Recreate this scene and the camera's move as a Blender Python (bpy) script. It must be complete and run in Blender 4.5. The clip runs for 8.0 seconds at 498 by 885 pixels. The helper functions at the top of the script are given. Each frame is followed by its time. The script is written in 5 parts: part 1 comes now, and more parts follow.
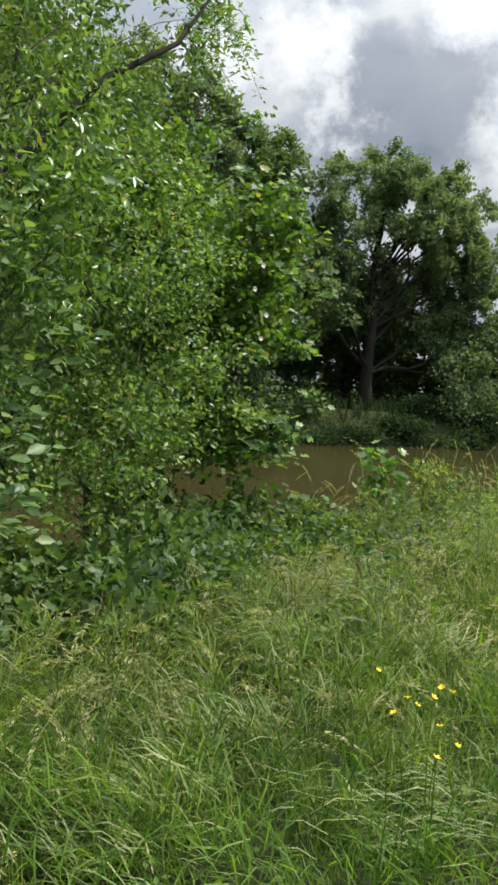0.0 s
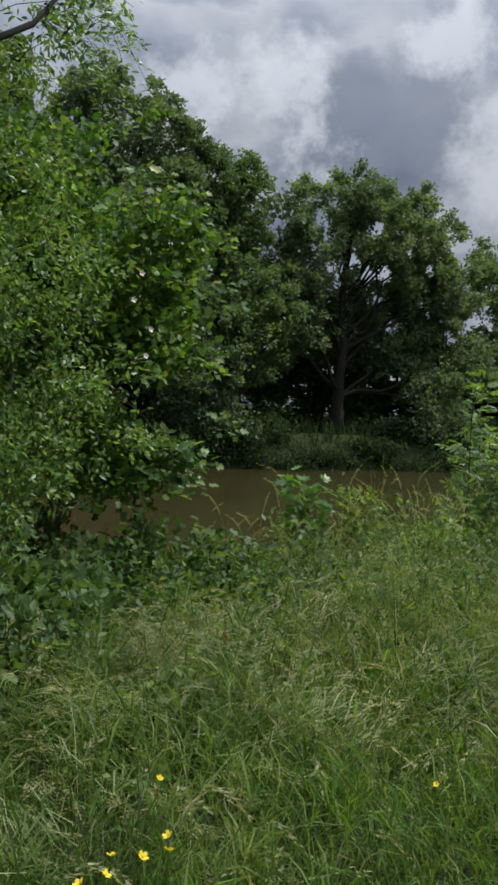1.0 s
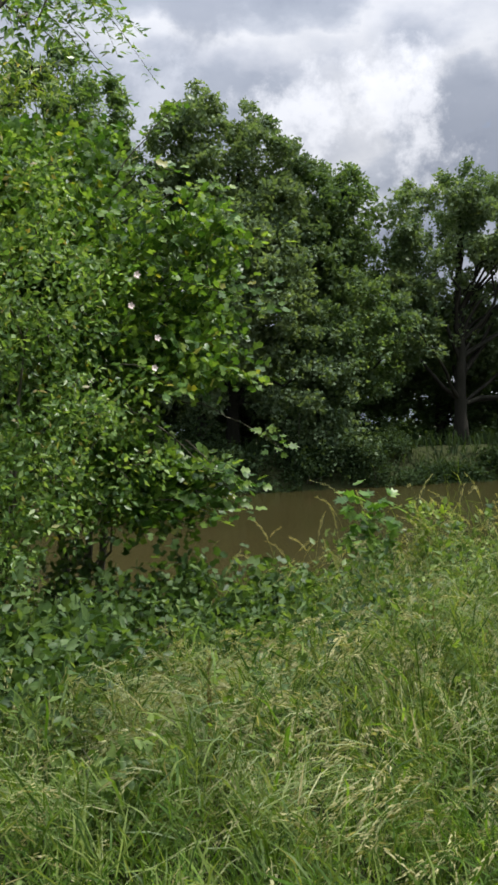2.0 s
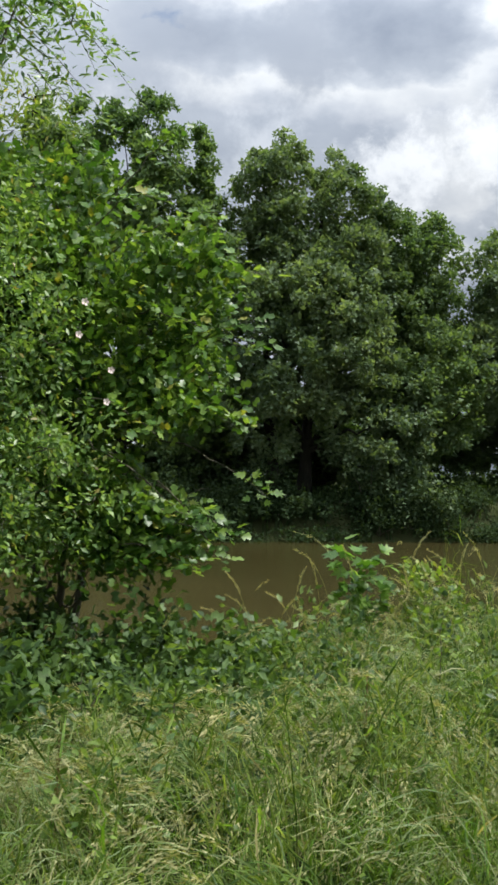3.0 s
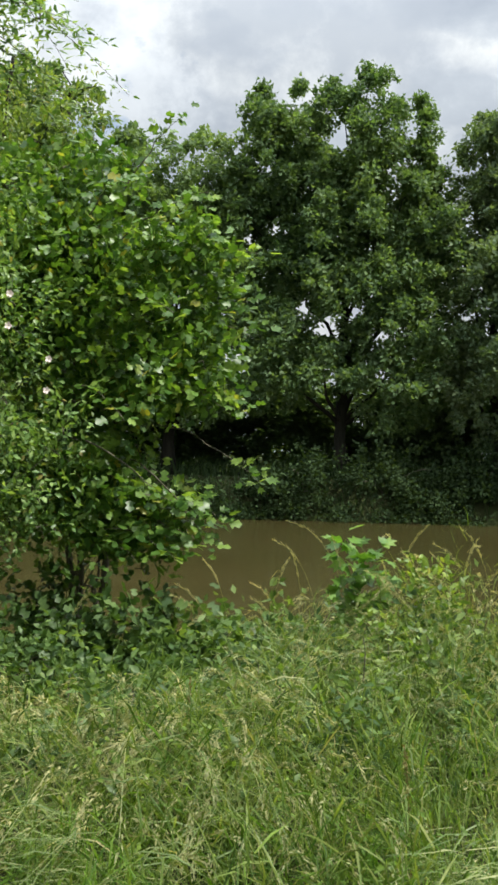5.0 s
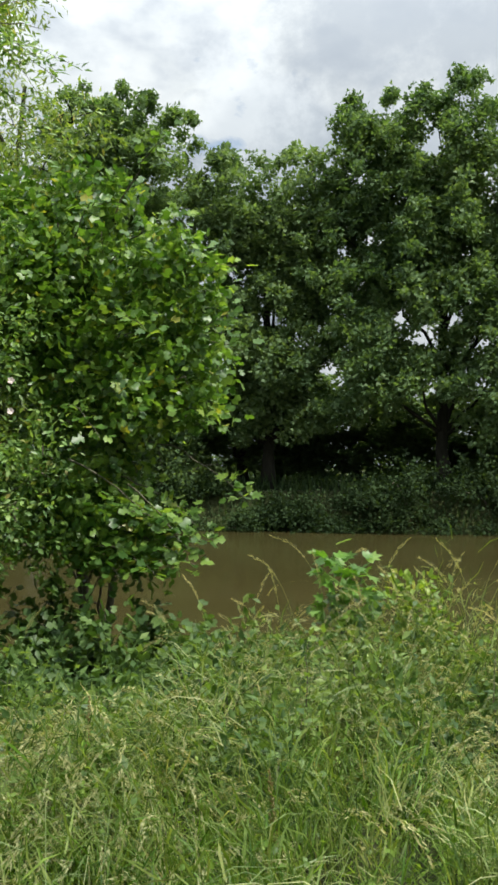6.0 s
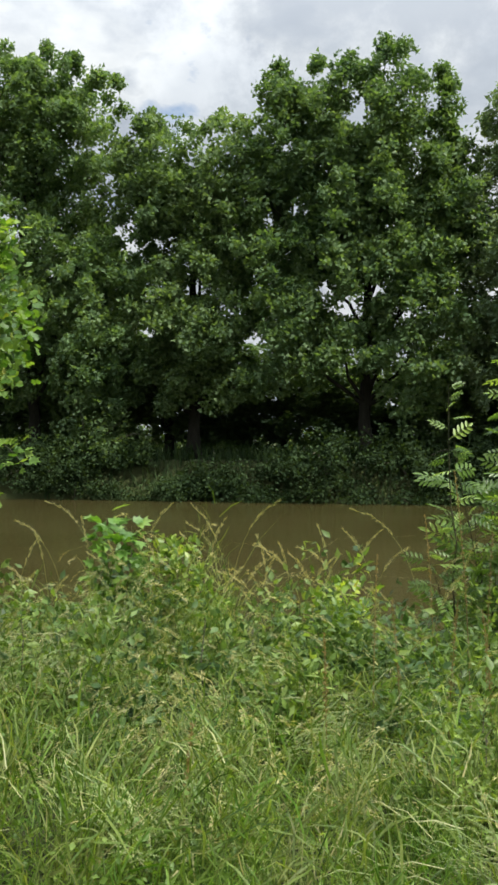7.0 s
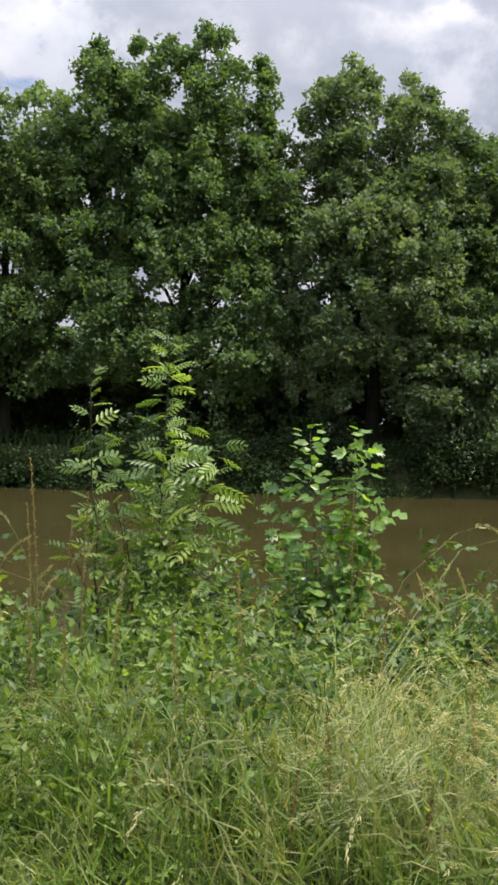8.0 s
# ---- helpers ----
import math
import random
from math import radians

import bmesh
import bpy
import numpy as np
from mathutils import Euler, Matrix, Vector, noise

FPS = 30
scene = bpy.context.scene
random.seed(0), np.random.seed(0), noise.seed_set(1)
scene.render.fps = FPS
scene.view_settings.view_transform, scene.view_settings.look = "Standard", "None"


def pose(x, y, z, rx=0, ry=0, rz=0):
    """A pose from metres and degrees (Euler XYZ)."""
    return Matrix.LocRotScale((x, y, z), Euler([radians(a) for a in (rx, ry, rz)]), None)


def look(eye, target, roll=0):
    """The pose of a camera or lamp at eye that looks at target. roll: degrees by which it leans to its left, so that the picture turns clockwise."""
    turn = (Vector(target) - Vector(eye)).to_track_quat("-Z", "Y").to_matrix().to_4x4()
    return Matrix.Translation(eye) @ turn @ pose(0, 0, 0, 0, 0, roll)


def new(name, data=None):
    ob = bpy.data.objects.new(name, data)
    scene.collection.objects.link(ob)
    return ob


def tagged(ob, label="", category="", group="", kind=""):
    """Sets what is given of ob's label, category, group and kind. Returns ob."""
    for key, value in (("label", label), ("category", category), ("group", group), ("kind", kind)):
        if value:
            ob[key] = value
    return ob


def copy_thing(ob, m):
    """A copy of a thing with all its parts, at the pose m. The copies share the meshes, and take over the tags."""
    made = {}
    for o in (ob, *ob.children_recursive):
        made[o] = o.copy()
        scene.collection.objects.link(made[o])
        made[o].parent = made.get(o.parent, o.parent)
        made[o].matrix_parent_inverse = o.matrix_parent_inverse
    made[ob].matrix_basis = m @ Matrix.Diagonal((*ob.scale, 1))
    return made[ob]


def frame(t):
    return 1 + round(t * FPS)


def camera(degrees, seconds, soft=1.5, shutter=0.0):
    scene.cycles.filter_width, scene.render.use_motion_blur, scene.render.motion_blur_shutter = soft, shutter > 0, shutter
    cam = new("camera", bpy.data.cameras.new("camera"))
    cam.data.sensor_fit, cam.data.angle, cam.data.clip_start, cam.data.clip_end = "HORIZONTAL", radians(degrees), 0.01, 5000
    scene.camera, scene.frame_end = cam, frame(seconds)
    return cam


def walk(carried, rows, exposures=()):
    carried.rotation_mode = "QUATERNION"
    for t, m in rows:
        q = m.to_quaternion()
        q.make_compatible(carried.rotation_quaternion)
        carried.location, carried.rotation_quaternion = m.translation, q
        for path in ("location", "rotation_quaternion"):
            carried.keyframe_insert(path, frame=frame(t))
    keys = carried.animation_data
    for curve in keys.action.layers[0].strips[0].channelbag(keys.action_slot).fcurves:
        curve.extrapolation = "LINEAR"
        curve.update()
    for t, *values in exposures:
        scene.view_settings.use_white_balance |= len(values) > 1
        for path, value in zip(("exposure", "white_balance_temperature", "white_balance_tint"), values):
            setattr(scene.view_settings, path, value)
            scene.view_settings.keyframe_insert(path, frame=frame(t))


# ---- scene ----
cam = camera(31.1, 8.0, soft=2.9)
PATH = [
    (0, (0.401, -2.365, 1.553), (1.191, -0.533, 1.421), 3.5),
    (0.5, (0.899, -2.052, 1.551), (1.838, -0.287, 1.488), 3.1),
    (1, (1.322, -1.933, 1.56), (2.143, -0.11, 1.487), 2.4),
    (1.5, (1.711, -1.737, 1.548), (2.371, 0.149, 1.464), 1.6),
    (1.7, (1.929, -1.611, 1.498), (2.562, 0.285, 1.444), -1.0),
    (2.8, (2.937, -1.186, 1.486), (3.282, 0.783, 1.525), 1.0),
    (3, (3.1, -1.182, 1.477), (3.447, 0.786, 1.557), 0.8),
    (3.5, (3.579, -1.052, 1.498), (3.863, 0.927, 1.563), 1.9),
    (4, (4.005, -1.044, 1.53), (4.084, 0.954, 1.535), 2.2),
    (4.2, (4.169, -1.059, 1.532), (4.198, 0.941, 1.558), 2.3),
    (5.3, (5.264, -1.06, 1.57), (4.891, 0.905, 1.59), 0.8),
    (5.5, (5.431, -0.968, 1.572), (4.978, 0.979, 1.594), 0.6),
    (6, (5.891, -0.815, 1.568), (5.388, 1.121, 1.621), -0.2),
    (6.5, (6.415, -0.686, 1.534), (5.877, 1.24, 1.538), -0.7),
    (7, (7.029, -0.542, 1.533), (6.63, 1.418, 1.52), 0.0),
    (7.5, (7.656, -0.399, 1.563), (7.574, 1.6, 1.564), 1.5),
    (8, (8.325, -0.258, 1.538), (8.269, 1.74, 1.501), 1.3),
]
walk(cam, [(t, look(eye, target, roll)) for t, eye, target, roll in PATH], [
    (0.0, 0.45, 6350, 9), (0.5, 0.33, 6250, 9), (1.0, -0.24, 5950, 11), (1.5, 0.17, 6200, 14), (3.0, 0.42, 6250, 9), (3.5, 0.36, 6250, 9), (4.0, 0.72, 6400, 11),
    (5.5, 0.61, 6500, 5), (6.0, 0.60, 6500, 5), (6.5, 0.60, 6500, 5), (7.0, 0.63, 6500, 7), (7.5, 0.69, 6400, 13), (8.0, 0.58, 6400, 16)])

# ---------------------------------------------------------------- light
SUN_EL, SUN_AZ = 58.0, 106.0          # degrees; azimuth from +y towards +x
sun_dir = Vector((math.sin(radians(SUN_AZ)) * math.cos(radians(SUN_EL)),
                  math.cos(radians(SUN_AZ)) * math.cos(radians(SUN_EL)), math.sin(radians(SUN_EL))))
sun = new("sun", bpy.data.lights.new("sun", "SUN"))
sun.data.energy, sun.data.angle, sun.data.color = 4.4, radians(0.6), (1.0, 0.95, 0.86)
sun.matrix_basis = look(tuple(sun_dir * 60), (0, 0, 0))


class Nodes:
    """Small wrapper to wire shader nodes."""

    def __init__(self, tree):
        self.tree = tree

    def add(self, kind, **inputs):
        n = self.tree.nodes.new(kind)
        for k, v in inputs.items():
            key = int(k[1:]) if k[0] == "i" and k[1:].isdigit() else k.replace("_", " ")
            if isinstance(v, bpy.types.NodeSocket):
                self.tree.links.new(v, n.inputs[key])
            else:
                n.inputs[key].default_value = v
        return n

    def ramp(self, fac, stops):
        n = self.tree.nodes.new("ShaderNodeValToRGB")
        self.tree.links.new(fac, n.inputs[0])
        while len(n.color_ramp.elements) < len(stops):
            n.color_ramp.elements.new(0.5)
        for e, (p, c) in zip(n.color_ramp.elements, stops):
            e.position = p
            e.color = (*c, 1) if len(c) == 3 else c
        return n.outputs[0]

    def mix(self, fac, a, b, how="MIX"):
        n = self.tree.nodes.new("ShaderNodeMix")
        n.data_type, n.blend_type = "RGBA", how
        for i, v in ((0, fac), (6, a), (7, b)):
            if isinstance(v, bpy.types.NodeSocket):
                self.tree.links.new(v, n.inputs[i])
            else:
                n.inputs[i].default_value = v if i == 0 else (*v, 1)
        return n.outputs[2]

    def math(self, op, a, b=0.0):
        n = self.tree.nodes.new("ShaderNodeMath")
        n.operation = op
        for i, v in ((0, a), (1, b)):
            if isinstance(v, bpy.types.NodeSocket):
                self.tree.links.new(v, n.inputs[i])
            else:
                n.inputs[i].default_value = v
        return n.outputs[0]


world = bpy.data.worlds.new("world")
scene.world = world
world.use_nodes = True
wn = Nodes(world.node_tree)
world.node_tree.nodes.clear()
sky = wn.add("ShaderNodeTexSky")
sky.sky_type, sky.sun_disc = "NISHITA", False
sky.sun_elevation, sky.sun_rotation = radians(SUN_EL), radians(SUN_AZ)
blue = wn.add("ShaderNodeBackground", Color=sky.outputs[0], Strength=0.11)
co = wn.add("ShaderNodeTexCoord")
sep = wn.add("ShaderNodeSeparateXYZ", Vector=co.outputs["Generated"])
flat = wn.add("ShaderNodeCombineXYZ", X=sep.outputs[0], Y=sep.outputs[1], Z=wn.math("MULTIPLY", sep.outputs[2], 1.7))
drift = wn.add("ShaderNodeMapping", Vector=flat.outputs[0], Location=(0.62, 0.1, 0.34))
big = wn.add("ShaderNodeTexNoise", Vector=drift.outputs[0], Scale=3.4, Detail=8.0, Roughness=0.52, Distortion=0.0)
fine = wn.add("ShaderNodeTexNoise", Vector=drift.outputs[0], Scale=7.5, Detail=7.0, Roughness=0.55, Distortion=0.15)
cover = wn.ramp(fine.outputs[0], [(0.24, (0, 0, 0)), (0.34, (1, 1, 1))])
body = wn.ramp(big.outputs[0], [(0.38, (0.40, 0.43, 0.48)), (0.425, (0.52, 0.54, 0.575)), (0.45, (0.59, 0.605, 0.625)), (0.485, (0.63, 0.64, 0.65)), (0.515, (0.47, 0.495, 0.535)), (0.56, (0.35, 0.38, 0.43)), (0.66, (0.25, 0.28, 0.335))])
puff = wn.ramp(fine.outputs[0], [(0.35, (0.82, 0.84, 0.88)), (0.6, (1.08, 1.08, 1.08))])
ragged = wn.add("ShaderNodeTexNoise", Vector=co.outputs["Generated"], Scale=11.0, Detail=7.0, Roughness=0.66)


def heap(spots):
    """How far a direction lies inside ragged cloud masses; each spot is (x, y, z, radius)."""
    total = None
    for x, y, z, r in spots:
        push = wn.add("ShaderNodeVectorMath", i0=ragged.outputs[1], i1=(0.5, 0.5, 0.5))
        push.operation = "SUBTRACT"
        shift = wn.add("ShaderNodeVectorMath", i0=push.outputs[0], i1=(0.21, 0.21, 0.21))
        shift.operation = "MULTIPLY"
        moved = wn.add("ShaderNodeVectorMath", i0=shift.outputs[0], i1=co.outputs["Generated"])
        away = wn.add("ShaderNodeVectorMath", i0=moved.outputs[0], i1=(x, y, z))
        away.operation = "DISTANCE"
        near = wn.add("ShaderNodeMapRange", i0=away.outputs["Value"], i1=r * 1.6, i2=r * 0.4, i3=0.0, i4=1.0)
        near.interpolation_type = "SMOOTHSTEP"
        total = near.outputs[0] if total is None else wn.math("MAXIMUM", total, near.outputs[0])
    return total


sunlit = heap([(0.402, 0.849, 0.342, 0.042), (0.438, 0.849, 0.300, 0.034), (0.55, 0.74, 0.386, 0.050), (0.61, 0.75, 0.262, 0.052), (0.32, 0.889, 0.325, 0.042)])
hazy = heap([(-0.24, 0.893, 0.372, 0.060), (0.17, 0.92, 0.345, 0.045)])
leaden = heap([(0.515, 0.795, 0.318, 0.070), (0.01, 0.90, 0.435, 0.085), (-0.10, 0.89, 0.455, 0.09), (0.20, 0.87, 0.45, 0.05)])
tinted = wn.mix(wn.math("MULTIPLY", leaden, 0.85), wn.mix(1.0, body, puff, "MULTIPLY"), (0.33, 0.36, 0.415))
tinted = wn.mix(wn.math("MULTIPLY", hazy, 0.45), tinted, (0.78, 0.80, 0.83))
tinted = wn.mix(wn.math("MULTIPLY", sunlit, 0.74), tinted, (0.92, 0.925, 0.93))
high = wn.math("MAXIMUM", sep.outputs[2], 0.0)
rise = wn.math("ADD", wn.math("MULTIPLY", wn.math("POWER", high, 3.0), 4.8), 0.74)   # an overcast sky is brightest overhead
cloud = wn.add("ShaderNodeBackground", Color=tinted, Strength=rise)
both = wn.add("ShaderNodeMixShader", i0=cover, i1=blue.outputs[0], i2=cloud.outputs[0])
wn.add("ShaderNodeOutputWorld", Surface=both.outputs[0])

# ---------------------------------------------------------------- materials


def material(name):
    m = bpy.data.materials.new(name)
    m.use_nodes = True
    m.node_tree.nodes.clear()
    return m, Nodes(m.node_tree)


def leafy(name, dark, mid, light, rough=0.42, through_light=0.4, rare=None, single=False, patch=0.35, gloss=0.45, straw=None):
    """Leaf or blade: colour varies leaf by leaf and in wide patches; light passes through it."""
    m, n = material(name)
    if single:
        rnd = n.add("ShaderNodeObjectInfo").outputs["Random"]
    else:
        rnd = n.add("ShaderNodeNewGeometry").outputs["Random Per Island"]
    pos = n.add("ShaderNodeNewGeometry").outputs["Position"]
    wide = n.add("ShaderNodeTexNoise", Vector=pos, Scale=patch, Detail=3.0).outputs[0]
    grain = n.add("ShaderNodeTexNoise", Vector=pos, Scale=60.0, Detail=2.0).outputs[0]
    stops = [(0.0, dark), (0.5, mid), (0.93, light)]
    if rare:
        stops += [(0.965, light), (0.985, rare)]
    col = n.ramp(rnd, stops)
    tone = n.ramp(wide, [(0.3, (0.66, 0.72, 0.66)), (0.7, (1.26, 1.20, 1.1))])
    col = n.mix(1.0, col, tone, "MULTIPLY")
    col = n.mix(0.5, col, n.mix(1.0, col, n.ramp(grain, [(0.3, (0.6, 0.62, 0.55)), (0.7, (1.3, 1.28, 1.2))]), "MULTIPLY"))
    if straw:
        dry = n.add("ShaderNodeTexNoise", Vector=pos, Scale=3.2, Detail=4.0, Roughness=0.65).outputs[0]
        along = n.add("ShaderNodeSeparateXYZ", Vector=pos).outputs[0]   # the meadow is drier farther along the path
        dry = n.math("ADD", dry, n.math("SUBTRACT", n.math("MULTIPLY", along, 0.022), 0.086))
        col = n.mix(n.ramp(dry, [(0.54, (0, 0, 0)), (0.74, (0.6, 0.6, 0.6))]), col, straw)
    b = n.add("ShaderNodeBsdfPrincipled", Base_Color=col, Roughness=rough)
    b.inputs["Specular IOR Level"].default_value = gloss
    warm = n.mix(1.0, col, (1.5, 1.5, 0.55), "MULTIPLY")
    t = n.add("ShaderNodeBsdfTranslucent", Color=warm)
    mixed = n.add("ShaderNodeMixShader", i0=through_light, i1=b.outputs[0], i2=t.outputs[0])
    n.add("ShaderNodeOutputMaterial", Surface=mixed.outputs[0])
    return m


def barky(name, dark, light, scale=9.0):
    m, n = material(name)
    co = n.add("ShaderNodeTexCoord").outputs["Object"]
    mp = n.add("ShaderNodeMapping", Vector=co, Scale=(1.0, 1.0, 0.22))
    a = n.add("ShaderNodeTexNoise", Vector=mp.outputs[0], Scale=scale, Detail=6.0, Roughness=0.65).outputs[0]
    w = n.add("ShaderNodeTexNoise", Vector=co, Scale=1.1, Detail=3.0).outputs[0]
    col = n.mix(w, n.ramp(a, [(0.3, dark), (0.7, light)]), (0.012, 0.014, 0.008))
    bump = n.add("ShaderNodeBump", Strength=0.6, Distance=0.03, Height=a)
    b = n.add("ShaderNodeBsdfPrincipled", Base_Color=col, Roughness=0.9, Normal=bump.outputs[0])
    b.inputs["Specular IOR Level"].default_value = 0.12
    n.add("ShaderNodeOutputMaterial", Surface=b.outputs[0])
    return m


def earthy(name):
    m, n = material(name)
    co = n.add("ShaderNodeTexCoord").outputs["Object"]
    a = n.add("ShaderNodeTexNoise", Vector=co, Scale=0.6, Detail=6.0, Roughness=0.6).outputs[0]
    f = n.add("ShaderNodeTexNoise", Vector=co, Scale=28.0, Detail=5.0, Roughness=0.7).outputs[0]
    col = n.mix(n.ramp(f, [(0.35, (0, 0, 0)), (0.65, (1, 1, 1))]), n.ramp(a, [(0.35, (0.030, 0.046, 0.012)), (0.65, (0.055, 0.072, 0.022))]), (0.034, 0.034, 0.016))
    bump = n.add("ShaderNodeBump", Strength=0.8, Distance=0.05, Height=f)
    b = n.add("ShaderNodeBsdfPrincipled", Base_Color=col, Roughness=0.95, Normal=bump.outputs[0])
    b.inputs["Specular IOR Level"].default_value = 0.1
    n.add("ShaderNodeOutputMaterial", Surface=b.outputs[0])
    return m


def watery(name):
    m, n = material(name)
    co = n.add("ShaderNodeTexCoord").outputs["Object"]
    mp = n.add("ShaderNodeMapping", Vector=co, Scale=(0.55, 1.6, 1.0))
    w1 = n.add("ShaderNodeTexNoise", Vector=mp.outputs[0], Scale=2.2, Detail=4.0, Roughness=0.6).outputs[0]
    w2 = n.add("ShaderNodeTexNoise", Vector=mp.outputs[0], Scale=0.35, Detail=3.0).outputs[0]
    h = n.math("ADD", w1, n.math("MULTIPLY", w2, 0.8))
    col = n.ramp(w2, [(0.35, (0.034, 0.0285, 0.0095)), (0.65, (0.042, 0.035, 0.0125))])
    bump = n.add("ShaderNodeBump", Strength=0.11, Distance=0.03, Height=h)
    b = n.add("ShaderNodeBsdfPrincipled", Base_Color=col, Roughness=0.14, IOR=1.33, Normal=bump.outputs[0])
    n.add("ShaderNodeOutputMaterial", Surface=b.outputs[0])
    return m


def petal(name, a, b_):
    m, n = material(name)
    rnd = n.add("ShaderNodeNewGeometry").outputs["Random Per Island"]
    col = n.ramp(rnd, [(0.0, a), (1.0, b_)])
    b = n.add("ShaderNodeBsdfPrincipled", Base_Color=col, Roughness=0.35)
    t = n.add("ShaderNodeBsdfTranslucent", Color=col)
    n.add("ShaderNodeOutputMaterial", Surface=n.add("ShaderNodeMixShader", i0=0.3, i1=b.outputs[0], i2=t.outputs[0]).outputs[0])
    return m


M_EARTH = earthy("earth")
M_WATER = watery("murky_water")
M_BARK = barky("bark", (0.022, 0.020, 0.016), (0.06, 0.054, 0.042))
M_TWIG = barky("twig_bark", (0.10, 0.085, 0.05), (0.26, 0.24, 0.18), 30.0)
M_STEM = barky("stem_bark", (0.045, 0.05, 0.02), (0.11, 0.105, 0.05), 30.0)
# grey-green leaves of the far trees; some haze is mixed into the colours
M_FAR = [leafy("poplar_leaf", (0.072, 0.122, 0.056), (0.108, 0.170, 0.078), (0.142, 0.208, 0.100), 0.55, 0.46, gloss=0.22),
         leafy("alder_leaf", (0.070, 0.124, 0.057), (0.108, 0.175, 0.080), (0.146, 0.216, 0.105), 0.55, 0.46, gloss=0.22),
         leafy("far_willow_leaf", (0.090, 0.140, 0.076), (0.130, 0.188, 0.106), (0.165, 0.222, 0.134), 0.55, 0.44, gloss=0.22)]
# far bank growth: the trees' shade is put into this darker leaf colour
M_PAINTED_SHADE = leafy("shade_painted_leaf", (0.024, 0.044, 0.020), (0.036, 0.062, 0.027), (0.050, 0.082, 0.035), 0.75, 0.35, gloss=0.12)
M_HEDGE = leafy("hedge_leaf", (0.04, 0.08, 0.02), (0.08, 0.14, 0.03), (0.13, 0.19, 0.05), 0.5, 0.4)
M_SALLOW = leafy("sallow_leaf", (0.050, 0.110, 0.028), (0.118, 0.218, 0.052), (0.23, 0.34, 0.10), 0.32, 0.34, (0.28, 0.28, 0.08), patch=0.9, gloss=0.42)
M_MAPLE = leafy("maple_leaf", (0.038, 0.094, 0.019), (0.100, 0.190, 0.037), (0.195, 0.295, 0.066), 0.40, 0.42, (0.28, 0.28, 0.05), patch=0.9, gloss=0.42)
M_ROSE = leafy("rose_leaf", (0.056, 0.118, 0.036), (0.134, 0.23, 0.070), (0.25, 0.35, 0.13), 0.38, 0.44, (0.28, 0.24, 0.09), patch=0.9, gloss=0.42)
M_WILLOW = leafy("willow_leaf", (0.085, 0.145, 0.03), (0.145, 0.215, 0.048), (0.235, 0.30, 0.08), 0.38, 0.46, (0.34, 0.30, 0.10), patch=0.9)
M_BRAMBLE = leafy("bramble_leaf", (0.034, 0.072, 0.022), (0.066, 0.120, 0.036), (0.125, 0.195, 0.065), 0.48, 0.42, patch=0.9, gloss=0.3)
M_LEAFY = leafy("weed_leaf", (0.052, 0.100, 0.022), (0.108, 0.175, 0.042), (0.20, 0.275, 0.085), 0.46, 0.46, patch=1.2, gloss=0.32)
M_HERB = leafy("herb_leaf", (0.055, 0.105, 0.018), (0.115, 0.19, 0.032), (0.20, 0.285, 0.065), 0.46, 0.46, patch=2.0, gloss=0.3)
M_YELLOW = leafy("yellow_green_leaf", (0.09, 0.165, 0.025), (0.175, 0.265, 0.04), (0.30, 0.37, 0.07), 0.4, 0.46, (0.40, 0.38, 0.08), patch=1.4)
M_LEAF1 = leafy("young_leaf", (0.07, 0.15, 0.03), (0.12, 0.24, 0.045), (0.22, 0.34, 0.08), 0.36, 0.46, single=True, patch=1.4)
M_YOUNG = leafy("young_leaf_growth", (0.07, 0.15, 0.03), (0.12, 0.24, 0.045), (0.22, 0.34, 0.08), 0.36, 0.46, patch=1.4)
M_ASH = leafy("ash_leaf", (0.07, 0.13, 0.03), (0.135, 0.225, 0.055), (0.25, 0.35, 0.10), 0.34, 0.44, single=True, patch=1.4)
M_MAPLE1 = leafy("maple_leaf_single", (0.05, 0.11, 0.02), (0.105, 0.19, 0.038), (0.20, 0.29, 0.066), 0.45, 0.44, (0.24, 0.29, 0.06), single=True, patch=0.9, gloss=0.32)
M_SALLOW1 = leafy("sallow_leaf_single", (0.06, 0.12, 0.04), (0.12, 0.20, 0.07), (0.22, 0.30, 0.13), 0.44, 0.38, single=True, patch=0.9, gloss=0.3)
M_GRASS = leafy("grass_blade", (0.040, 0.080, 0.013), (0.095, 0.152, 0.029), (0.180, 0.236, 0.066), 0.5, 0.48, (0.32, 0.29, 0.15), patch=2.6, gloss=0.2, straw=(0.24, 0.225, 0.10))
M_LUSH = leafy("lush_grass_blade", (0.044, 0.102, 0.012), (0.086, 0.172, 0.021), (0.155, 0.25, 0.046), 0.46, 0.52, patch=2.2, gloss=0.22, straw=(0.20, 0.225, 0.055))
M_SEED = leafy("seed_head", (0.24, 0.235, 0.12), (0.32, 0.31, 0.165), (0.41, 0.395, 0.23), 0.6, 0.40, patch=1.0, gloss=0.2)
M_STRAW = leafy("straw", (0.11, 0.17, 0.05), (0.18, 0.23, 0.08), (0.28, 0.29, 0.14), 0.5, 0.3, patch=1.0)
M_DOCK = leafy("dock_seed", (0.12, 0.10, 0.035), (0.18, 0.14, 0.05), (0.25, 0.19, 0.075), 0.6, 0.3, patch=1.0)
M_BUTTER = petal("buttercup_petal", (0.78, 0.55, 0.01), (0.90, 0.70, 0.02))
M_PINK = petal("rose_petal", (0.72, 0.50, 0.46), (0.85, 0.74, 0.70))

# ---------------------------------------------------------------- mesh helpers


